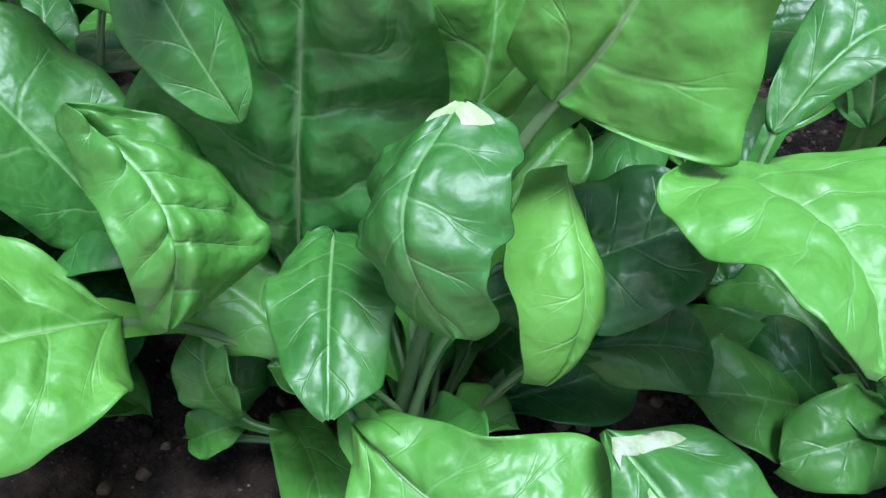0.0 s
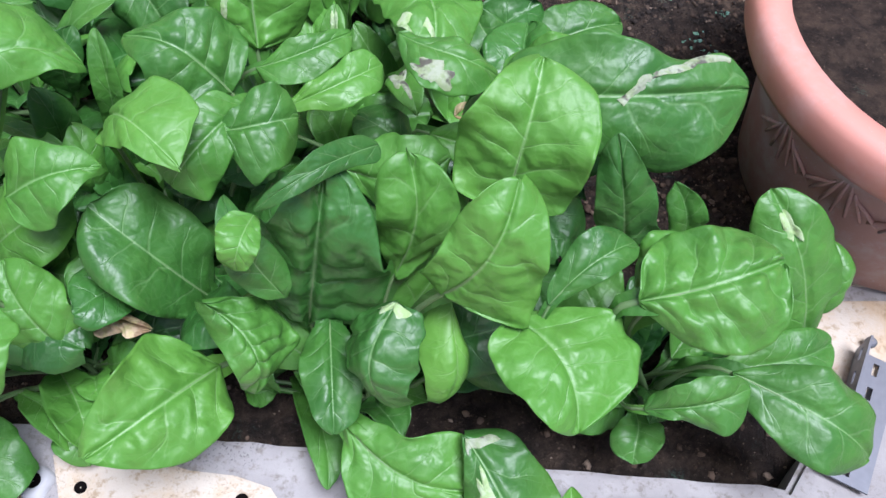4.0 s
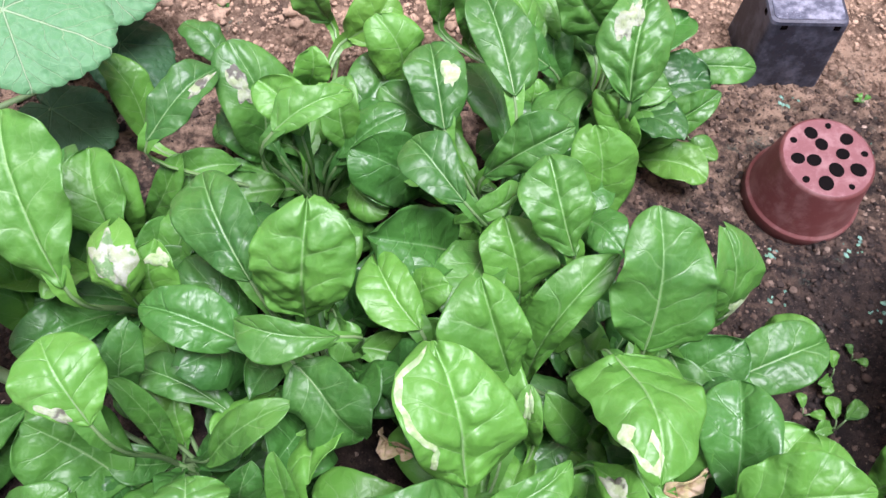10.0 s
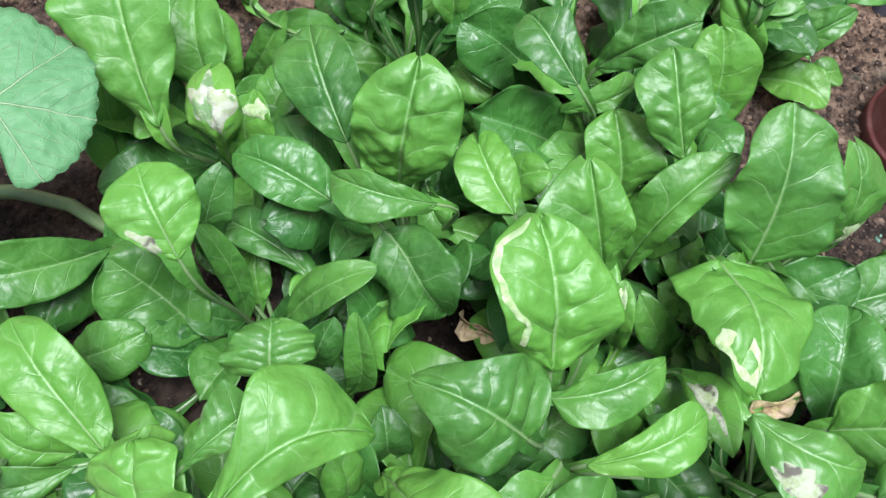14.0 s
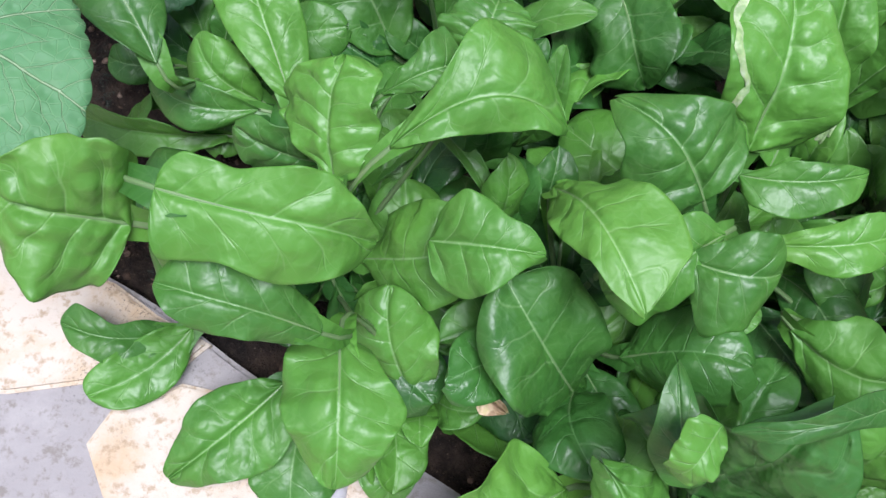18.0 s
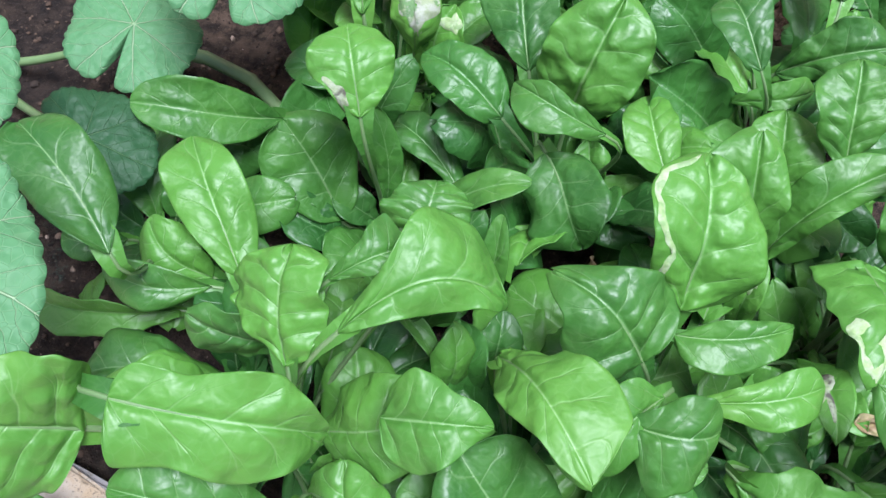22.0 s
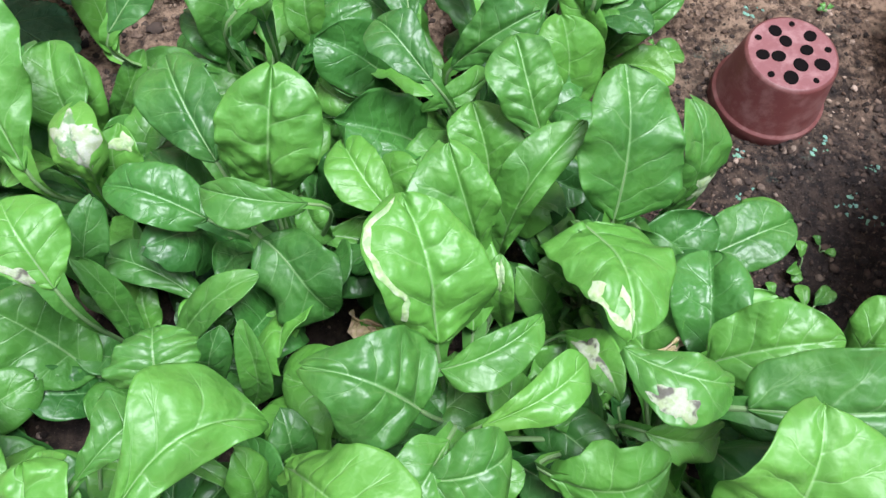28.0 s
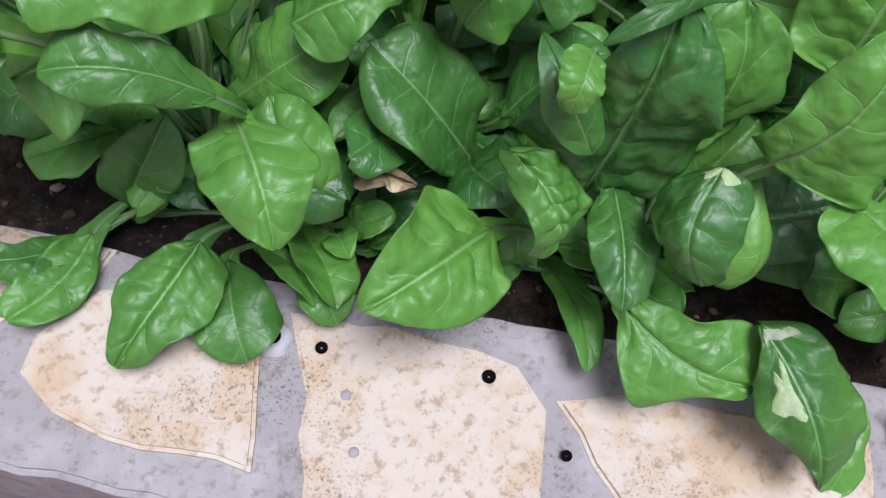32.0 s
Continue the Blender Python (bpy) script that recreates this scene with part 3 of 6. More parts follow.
# ---------------------------------------------------------------- pots
def upturned_pot():
    t = thing("plant_pot", (0.253, 0.749, 0.027), "brown plastic nursery pot standing upside down on the soil", "plant pot")
    t.rotation_euler = (radians(6), 0, 0)
    prof = [(0.0518, -0.010), (0.0534, -0.009), (0.0530, 0.0085), (0.0525, 0.0098), (0.0502, 0.0104), (0.0495, 0.0120), (0.0422, 0.0640), (0.0410, 0.0668), (0.0392, 0.0676), (0.0, 0.0677)]
    smooth(part("wall", lathe(prof[:-1], 56), BROWN_POT, t))
    # the base is a disc; black plates on it stand for shaded drain holes
    rnd = random.Random(4)
    bm = bmesh.new()
    ring = [bm.verts.new((0.0394 * math.cos(2 * math.pi * k / 56), 0.0394 * math.sin(2 * math.pi * k / 56), 0.0675)) for k in range(56)]
    bm.faces.new(ring)
    part("base", bm, POT_BASE, t, "faded pink base with drain holes")
    rows = []
    for count, ring_r, shift, size in ((4, 0.0150, 15, 0.9), (5, 0.0285, 40, 0.9), (5, 0.0335, 76, 0.42)):
        for i in range(count):
            a = radians(360 / count * i + shift + rnd.uniform(-4, 4))
            rows.append((ring_r * math.cos(a), ring_r * math.sin(a), a, size * rnd.uniform(0.88, 1.1)))
    for x, y, a, s in rows:
        n = 14
        shape = []
        for k in range(n):
            w = 2 * math.pi * k / n
            r = 0.0076 * s * (1.0 - 0.22 * math.cos(w))
            shape.append((r * math.cos(w), 0.88 * r * math.sin(w)))
        hole = part("drain_hole", slab(shape, -0.002, 0.0006, 0.0), HOLE, t, "dark drain hole")
        hole.location, hole.rotation_euler = (x, y, 0.0675), (0, 0, a)
    return t


upturned_pot()


def square_pot():
    t = thing("square_pot", (0.2660, 0.9255, 0.012), "dusty black square plastic pot standing upside down", "plant pot")
    t.rotation_euler = (radians(4), 0, radians(-2))
    low, high, h = 0.0440, 0.0366, 0.1085

    def ring(half, z, r):
        pts = []
        for cx, cy, a0 in ((1, 1, 0), (-1, 1, 90), (-1, -1, 180), (1, -1, 270)):
            for k in range(5):
                a = radians(a0 + 22.5 * k)
                pts.append((cx * (half - r) + r * math.cos(a), cy * (half - r) + r * math.sin(a), z))
        return pts

    verts, faces = [], []
    rings = [ring(low, 0.0, 0.008), ring(low, 0.010, 0.008), ring(low - 0.003, 0.011, 0.008), ring(high + 0.001, h - 0.004, 0.007), ring(high, h - 0.001, 0.007), ring(high - 0.003, h, 0.006)]
    for rg in rings:
        verts += rg
    for i in range(len(rings) - 1):
        for k in range(20):
            a, b = i * 20 + k, i * 20 + (k + 1) % 20
            faces.append((a, b, b + 20, a + 20))
    part("wall", (verts, faces), BLACK_POT, t)
    bm = slab([(x, y) for x, y, _ in ring(high - 0.0025, 0, 0.006)], h - 0.003, h + 0.0006, 0.0008)
    part("base", bm, BLACK_TOP, t, "grey dusty base")
    for x, y, sx, sy in ((-0.024, -0.0362, 0.003, 0.002), (0.026, -0.0362, 0.003, 0.002), (-0.0362, -0.018, 0.002, 0.003), (-0.0362, 0.022, 0.002, 0.003)):
        part("drain_slot", box(x - sx, x + sx, y - sy, y + sy, h - 0.009, h - 0.004), HOLE, t, "small dark drain slot")
    return t


square_pot()


def round_planter(x, y, radius, height, base_radius, label, ribs=True, wall=POT_WALL, rim=TERRACOTTA):
    t = thing("planter", (x, y, KERB_TOP + 0.003), label, "plant pot")
    r, h = radius, height
    smooth(part("wall", lathe([(base_radius, 0.0), (base_radius + 0.004, 0.003), (base_radius + (r - 0.02 - base_radius) * 0.5, h * 0.45), (r - 0.018, h - 0.045), (r - 0.017, h - 0.035)], 64), wall, t))
    smooth(part("rim", lathe([(r - 0.020, h - 0.040), (r - 0.004, h - 0.038), (r, h - 0.030), (r + 0.001, h - 0.008), (r - 0.004, h - 0.001), (r - 0.012, h), (r - 0.024, h - 0.003), (r - 0.028, h - 0.010), (r - 0.030, h - 0.04), (r - 0.034, h - 0.07)], 72), rim, t, "rounded orange terracotta rim"))
    n = 26
    verts, faces = [(0, 0, h - 0.03)], []
    for j in range(1, 7):
        for k in range(n):
            a = 2 * math.pi * k / n
            rr = (r - 0.033) * j / 6
            verts.append((rr * math.cos(a), rr * math.sin(a), h - 0.032 + 0.006 * noise.noise((rr * 30 * math.cos(a), rr * 30 * math.sin(a), x))))
    for k in range(n):
        faces.append((0, 1 + k, 1 + (k + 1) % n))
    for j in range(5):
        for k in range(n):
            a, b = 1 + j * n + k, 1 + j * n + (k + 1) % n
            faces.append((a, a + n, b + n, b))
    smooth(part("potting_soil", (verts, faces), SOIL, t, "dark potting soil"))
    if ribs:
        # moulded decoration: fans of short ridges
        for c in range(9):
            for i in range(-3, 4):
                a = radians(200 + c * 24) + i * 0.028
                z1 = h * 0.70 - abs(i) * 0.006
                z0 = h * 0.44 + abs(i) * 0.004
                pts = []
                for z in (z0, (z0 + z1) / 2, z1):
                    s = z / h
                    rr = base_radius + 0.004 + (r - 0.024 - base_radius) * min(1.0, s / 0.75) ** 0.9 * 1.0
                    tw = a + 0.05 * i * (z1 - z) / (z1 - z0)
                    pts.append(((rr - 0.001) * math.cos(tw), (rr - 0.001) * math.sin(tw), z))
                smooth(part("moulded_ridge", tube(pts, [0.0014, 0.0019, 0.0012], 6), wall, t))
    return t


round_planter(0.436, 0.47, 0.168, 0.180, 0.118, "large terracotta planter with a rounded orange rim standing on the kerb")
round_planter(0.470, 0.765, 0.085, 0.115, 0.062, "smaller terracotta planter standing on the pale kerb", False, TERRACOTTA)
round_planter(0.545, 1.00, 0.070, 0.120, 0.055, "dark grey plastic planter at the far kerb", False, BLACK_POT, BLACK_POT)


# ---------------------------------------------------------------- slotted steel angle and hose at the front
def slotted_strip(length, width, seed):
    """A flat strip with a row of slots cut through it."""
    bm = bmesh.new()
    step, slot, half = 0.022, 0.011, 0.0022
    n = int(length / step)

    def quad(x0, x1, y0, y1):
        vs = [bm.verts.new(p) for p in ((x0, y0, 0), (x1, y0, 0), (x1, y1, 0), (x0, y1, 0))]
        bm.faces.new(vs)

    for i in range(n):
        a, c = i * step, i * step + (step - slot) / 2
        d, b = c + slot, (i + 1) * step
        y = width * 0.5
        quad(a, c, 0, width)
        quad(c, d, 0, y - half)
        quad(c, d, y + half, width)
        quad(d, b, 0, width)
    bmesh.ops.remove_doubles(bm, verts=bm.verts, dist=1e-5)
    ext = bmesh.ops.extrude_face_region(bm, geom=list(bm.faces))
    bmesh.ops.translate(bm, vec=(0, 0, 0.0018), verts=[v for v in ext["geom"] if isinstance(v, bmesh.types.BMVert)])
    bmesh.ops.recalc_face_normals(bm, faces=bm.faces)
    return bm


def steel_angle(at, turn, length, label):
    t = thing("steel_angle", at, label, "steel bracket", "slotted steel angles on the kerb")
    t.rotation_euler = (0, 0, turn)
    part("flat_leg", slotted_strip(length, 0.034, 1), ZINC, t)
    leg = part("upright_leg", slotted_strip(length, 0.026, 2), ZINC, t)
    leg.location, leg.rotation_euler = (0, 0.034, 0.0), (radians(90), 0, 0)
    for i in range(3):
        bolt = smooth(part("bolt", lathe([(0.0045, 0.0018), (0.0045, 0.005), (0.003, 0.0065), (0.0003, 0.0066)], 12), ZINC, t), False)
        bolt.location = (0.05 + i * 0.07, 0.026, 0)
    return t


steel_angle((0.172, 0.138, KERB_TOP + 0.004), -0.01, 0.33, "galvanised slotted steel angle lying on the front kerb")
steel_angle((0.352, 0.185, KERB_TOP + 0.006), radians(62), 0.11, "short galvanised slotted steel angle lying across the kerb")


def hose():
    t = thing("hose", (-0.8, 0.02, -0.12), "dark hose wrapped in loose thin wire lying along the kerb", "hose")
    pts = [(-0.15 + 0.05 * i, 0.098 - 0.0068 * i - 0.00001 * i * i, 0.0) for i in range(30)]
    smooth(part("pipe", tube(pts, [0.016] * len(pts), 16), PIPE, t))
    rnd = random.Random(8)
    for i in range(16):
        x = 0.02 + i * 0.037 + rnd.uniform(-0.006, 0.006)
        y = 0.098 - 0.0068 * (x + 0.15) / 0.05
        ring = []
        tilt = rnd.uniform(-0.35, 0.35)
        for k in range(15):
            a = 2 * math.pi * k / 14
            rr = 0.0185 + 0.003 * rnd.random()
            ring.append((x + tilt * rr * math.sin(a) + 0.002 * rnd.random(), y + rr * math.cos(a), rr * math.sin(a)))
        smooth(part("wire_turn", tube(ring, [0.0006] * 15, 5), WIRE, t, "thin rusty wire turn"))
    return t


hose()


# ---------------------------------------------------------------- plants
NODES = (0.0, 0.1, 0.3, 0.5, 0.7, 0.88, 1.0)


def curve(nodes, values, u):
    """A smooth line through values at nodes."""
    i = max(k for k in range(len(nodes) - 1) if nodes[k] <= u or k == 0)
    h = nodes[i + 1] - nodes[i]
    t = (u - nodes[i]) / h
    m0 = (values[i + 1] - values[i - 1]) / (nodes[i + 1] - nodes[i - 1]) * h if i > 0 else values[i + 1] - values[i]
    m1 = (values[i + 2] - values[i]) / (nodes[i + 2] - nodes[i]) * h if i + 2 < len(nodes) else values[i + 1] - values[i]
    return (2 * t ** 3 - 3 * t * t + 1) * values[i] + (t ** 3 - 2 * t * t + t) * m0 + (3 * t * t - 2 * t ** 3) * values[i + 1] + (t ** 3 - t * t) * m1


class Blade:
    """The shape of one chard blade: a bent midrib from base to tip, and two halves that fold along it, puffed up between the side veins.
    left and right: half widths in millimetres at the first six NODES; fold: by how many degrees each half rises."""

    def __init__(self, base, tip, width, normal, bow=0.006, cup=0.004, shape=0.5, pucker=1.0, seed=0, point=0.0, heel=0.0, roll=0.0, left=(), right=(), fold=(0, 0), bend=0.0):
        self.p0, self.p1 = Vector(base), Vector(tip)
        axis = self.p1 - self.p0
        self.length = axis.length
        self.axis = axis.normalized()
        n = Vector(normal)
        self.n = (n - self.axis * n.dot(self.axis)).normalized()
        self.side = self.axis.cross(self.n)
        self.width, self.pucker = width, pucker
        rnd = random.Random(seed)
        self.shaped = bool(left)
        self.rows = [[w * 0.001 for w in side] + [side[-1] * 0.00062] for side in (left, right)] if left else None
        self.widest = min(0.78, shape + rnd.uniform(0.04, 0.16))
        self.phase, self.phase2 = rnd.uniform(0, 6.28), rnd.uniform(0, 6.28)
        self.waves, self.curl = rnd.uniform(1.2, 2.6), rnd.uniform(-0.5, 0.5)
        self.bend = bend * 0.001 / self.length if left else rnd.uniform(-0.10, 0.10)
        self.round, self.fat, self.heel = rnd.uniform(0.45, 0.54), rnd.uniform(2.0, 2.7), heel or rnd.uniform(0.62, 1.0)
        self.off = seed * 3.7
        if point:
            self.round, self.fat = point, 1.8
        self.bow = bow + self.length * rnd.uniform(0.01, 0.06)
        if left:
            self.cups = tuple(w * rnd.uniform(-0.16, 0.02) for w in (max(self.rows[0]), max(self.rows[1])))
            self.fold = tuple(radians(f) for f in fold)
            self.turn, self.droop, self.curl = rnd.uniform(-0.15, 0.15), rnd.uniform(0.0, 0.5), 0.3 * self.curl
        else:
            self.cups = (cup - width * rnd.uniform(-0.05, 0.22), cup - width * rnd.uniform(-0.05, 0.22))
            self.fold = (radians(rnd.uniform(-14, 20)), radians(rnd.uniform(-14, 20)))
            self.turn, self.droop = rnd.uniform(-0.5, 0.5), rnd.uniform(0.0, 0.8)
        self.veins = 4.0 + 1.6 * rnd.random()
        # one margin may roll up or down along a part of its length
        self.roll = (roll or rnd.choice((0.0, 0.25, -0.35, -0.45)), rnd.uniform(0.25, 0.8), rnd.uniform(0.15, 0.3), rnd.random() < 0.5)

    def half(self, u, v=0.0):
        k = self.off + (7.3 if v > 0 else 0.0)
        edge = 1.0 + 0.05 * noise.noise((u * 2.6, k, 0.5)) + 0.025 * noise.noise((u * 9, k, 2.5))
        if self.rows:
            w = max(0.0012, curve(NODES, self.rows[v > 0], u))
            if u < 0.10:
                edge *= math.sqrt(max(0.0, 1 - 0.96 * ((0.10 - u) / 0.10) ** 2))
            return w * edge * (math.sqrt(max(0.0, 1 - ((u - 0.86) / 0.14) ** 2)) if u > 0.86 else 1.0)
        m = self.widest
        if u > m:
            w = max(0.0, 1 - ((u - m) / (1 - m)) ** self.fat) ** self.round
        else:
            w = max(0.0, 1 - ((m - u) / m) ** 2.1) ** self.heel
        return 0.5 * self.width * w * edge

    def vein(self, u, v):
        """Counts the side veins along a half of the blade; they lean to the tip and wander."""
        a = abs(v)
        p, q = u * self.length, v * 0.5 * self.width + self.off
        return (u - 0.20 * a ** 0.8) * self.veins + (0.45 if v > 0 else 0.0) + self.phase + 0.75 * noise.noise((p * 16, q * 16, 3.1)) + 0.22 * noise.noise((p * 60, q * 60, 5.3))

    def at(self, u, v, lift=0.0):
        w = self.half(u, v)
        s = v * w
        a = abs(v)
        mid = self.p0.lerp(self.p1, u) + self.side * (self.bend * self.length * 4 * u * (1 - u))
        k = u ** 1.25
        h = self.bow * 4 * k * (1 - k) + self.cups[v > 0] * a ** 2 * (1 - 0.3 * u)
        h -= self.droop * self.length * 0.7 * max(0.0, u - 0.6) ** 2
        if (v > 0) == self.roll[3] and a > 0.5:
            h += self.roll[0] * w * ((a - 0.5) / 0.5) ** 2 * math.exp(-(((u - self.roll[1]) / self.roll[2]) ** 2))
        size = min(self.width, 0.075) / 0.07
        p, q = u * self.length, s + self.off
        # the skin is puffed up between the side veins and held down along them
        d = self.vein(u, v)
        d = abs(d - math.floor(d) - 0.5)
        puff = (1 - math.exp(-((d / 0.16) ** 2))) * min(1.0, a / 0.16) * (1 - 0.75 * a ** 2.5)
        fold = 0.45 + 0.55 * max(0.0, noise.noise((p * 30, q * 30, self.phase)) + 0.5)
        h += self.pucker ** 1.4 * 0.0017 * size * puff * fold
        # and crinkled in rounded pillows of two sizes
        soft = min(1.0, a / 0.10) * (1 - 0.5 * a ** 3)
        h += self.pucker * size * soft * (0.0042 * abs(noise.noise((p * 37, q * 34, self.phase2))) + 0.0022 * abs(noise.noise((p * 85, q * 80, self.phase))))
        wide = 0.0062 if self.shaped else 0.0085
        h += self.pucker * size * (wide * noise.noise((p * 21, q * 21, self.phase)) + 0.0016 * noise.noise((p * 62, q * 66, self.phase2))) * (0.35 + 0.65 * a)
        h += 0.0050 * size * a ** 3 * math.sin(self.waves * 2 * math.pi * u + self.phase + (1.9 if v > 0 else 0.0))
        h += 0.0016 * size * a ** 4 * math.sin(self.waves * 5.1 * math.pi * u + self.phase2 + (0.7 if v > 0 else 0.0))
        h += self.curl * 0.018 * size * (u ** 4)
        h -= 0.0014 * math.exp(-((s / 0.0035) ** 2))
        f = self.fold[v > 0] * min(1.0, 0.35 + u * 2.2)
        s, h = s * math.cos(f), h + abs(s) * math.sin(f) * (a / (a + 0.10))
        c, d = math.cos(self.turn * (u - 0.35)), math.sin(self.turn * (u - 0.35))
        return mid + (self.side * c + self.n * d) * s + (self.n * c - self.side * d) * (h + lift)


LEAF_NO = [0]


def sheet(blade, name, material, parent, fine=False):
    """Both faces of a blade with the thin edge between them; one map holds its length and width, another the count of its side veins."""
    nu, nv = (60, 36) if fine else (26, 16)
    us = [min(0.997, max(0.003, (1 - math.cos(math.pi * (0.06 + 0.94 * i / nu))) * 0.5)) for i in range(nu + 1)]
    us[0] = 0.003
    vs = [-1 + 2 * j / nv for j in range(nv + 1)]
    thick = 0.0005
    verts, uvs, ribs, faces, loops = [], [], [], [], []
    for lift in (0.0, -thick):
        for u in us:
            for v in vs:
                verts.append(tuple(blade.at(u, v, lift)))
                uvs.append((u, 0.5 + 0.5 * v))
                ribs.append((blade.vein(u, v), blade.vein(u, max(v, 1e-6))))
    m = nv + 1
    back = (nu + 1) * m

    def face(f, other):
        faces.append(f)
        loops.extend((*uvs[k], ribs[k][other]) for k in f)

    for i in range(nu):
        for j in range(nv):
            a = i * m + j
            face((a, a + 1, a + m + 1, a + m), j >= nv // 2)
            b = back + a
            face((b, b + m, b + m + 1, b + 1), j >= nv // 2)
    for i in range(nu):
        for j, flip in ((0, False), (nv, True)):
            a, b = i * m + j, (i + 1) * m + j
            f = (a, b, back + b, back + a)
            face(f[::-1] if flip else f, flip)
    for j in range(nv):
        for i, flip in ((0, True), (nu, False)):
            a, b = i * m + j, i * m + j + 1
            f = (a, b, back + b, back + a)
            face(f[::-1] if flip else f, j >= nv // 2)
    me = bpy.data.meshes.new(name)
    me.from_pydata(verts, [], faces)
    values = np.array(loops, dtype=np.float32)
    me.uv_layers.new(name="blade").data.foreach_set("uv", values[:, :2].ravel())
    me.uv_layers.new(name="ribs").data.foreach_set("uv", np.stack([values[:, 2], values[:, 1]], 1).ravel())
    me.materials.append(material)
    me.polygons.foreach_set("use_smooth", [True] * len(me.polygons))
    me.update()
    ob = new(name, me)
    ob.parent = parent
    return ob


def leaf(plant, base, tip, width, normal, bow=0.006, cup=0.004, shape=0.5, pucker=1.0, tint=0.0, point=0.0, label="", stalk=True, heel=0.0, roll=0.0, left=(), right=(), fold=(0, 0), bend=0.0):
    """One leaf of a plant: the blade, and its stalk that rises from the crown and runs on as the midrib."""
    LEAF_NO[0] += 1
    seed = LEAF_NO[0]
    rnd = random.Random(seed)
    crown = plant.location
    b = Blade(Vector(base) - crown, Vector(tip) - crown, width, normal, bow, cup, shape, pucker, seed, point, heel, roll, left, right, fold, bend)
    material = LEAF_DARK if tint < -0.4 else LEAF_LIGHT if tint > 0.25 else LEAF
    ob = sheet(b, "leaf", material, plant, bool(left))
    if label:
        ob["label"] = label
    if stalk:
        root = Vector((rnd.uniform(-0.012, 0.012), rnd.uniform(-0.012, 0.012), -0.006))
        start = b.at(0.02, 0.0, -0.0010)
        reach = (start - root).length
        into = (b.at(0.02, 0) - b.at(0.16, 0)).normalized()
        c1 = root + (start - root) * 0.2 + Vector((0, 0, max(0.012, reach * 0.28)))
        c2 = start + into * reach * 0.22
        c2.z = max(c2.z, 0.008)
        pts, rad = [], []
        fat = 0.0010 + 0.018 * width
        for i in range(11):
            s = i / 10
            pts.append(root * (1 - s) ** 3 + c1 * 3 * s * (1 - s) ** 2 + c2 * 3 * s * s * (1 - s) + start * s ** 3)
            rad.append(fat * (1.45 - 0.55 * s))
        for i in range(1, 13):
            u = 0.02 + 0.90 * i / 12
            pts.append(b.at(u, 0.0, -0.0006))
            rad.append(fat * (0.75 * (1 - i / 12) ** 1.3 + 0.06))
        smooth(part("stalk", tube(pts, rad, 8, 0.7), STALK, ob, "pale green stalk and midrib"))
        wing(b, pts[:11], material, ob)
    return ob, b


def wing(b, stalk, material, ob):
    """The blade runs down its stalk as two narrow wings."""
    join = min(b.half(0.14, 1.0), b.half(0.14, -1.0), 0.011)
    rows = []
    for i in range(4, 11):
        s = ((i - 4) / 6) ** 1.5
        way = (stalk[min(10, i + 1)] - stalk[i - 1]).normalized()
        side = (b.side - way * way.dot(b.side)).normalized()
        up = side.cross(way)
        up = up if up.dot(b.n) > 0 else -up
        rows.append((stalk[i], side, up, 0.0012 + (join * 0.72 - 0.0012) * s))
    mid, side, up, w = rows[-1]
    rows.append((b.at(0.09, 0.0), side, b.n, join * 0.86))
    rows.append((b.at(0.16, 0.0), side, b.n, join * 0.80))
    verts, faces = [], []
    for k, (mid, side, up, w) in enumerate(rows):
        for c in (-1.0, -0.5, 0.0, 0.5, 1.0):
            verts.append(tuple(mid + side * (c * w * (1 + 0.12 * math.sin(k * 1.9 + c * 2))) + up * (0.30 * w * abs(c) + (0.0002 if k < 7 else -0.0012))))
    for k in range(len(rows) - 1):
        for c in range(4):
            a = k * 5 + c
            faces.append((a, a + 1, a + 6, a + 5))
    smooth(part("blade_wing", (verts, faces), material, ob))


def scar(ob, b, u, v, ru, rv, material, seed, label):
    """A ragged patch of dead skin lying on a blade."""
    rnd = random.Random(seed)
    n, rings = 32, 4
    verts, faces = [tuple(b.at(u, v, 0.0008))], []
    edge = [0.85 + 0.75 * noise.noise((1.6 * math.cos(2 * math.pi * k / n), 1.6 * math.sin(2 * math.pi * k / n), seed * 2.3)) for k in range(n)]
    for j in range(1, rings + 1):
        for k in range(n):
            a = 2 * math.pi * k / n
            r = j / rings * edge[k]
            uu = min(0.99, max(0.01, u + ru * r * math.cos(a)))
            vv = min(1.02, max(-1.02, v + rv * r * math.sin(a)))
            verts.append(tuple(b.at(uu, vv, 0.0008 + 0.0006 * rnd.random() if j < rings else 0.0002)))
    for k in range(n):
        faces.append((0, 1 + k, 1 + (k + 1) % n))
    for j in range(rings - 1):
        for k in range(n):
            a, c = 1 + j * n + k, 1 + j * n + (k + 1) % n
            faces.append((a, a + n, c + n, c))
    return smooth(part("scar", (verts, faces), material, ob, label))


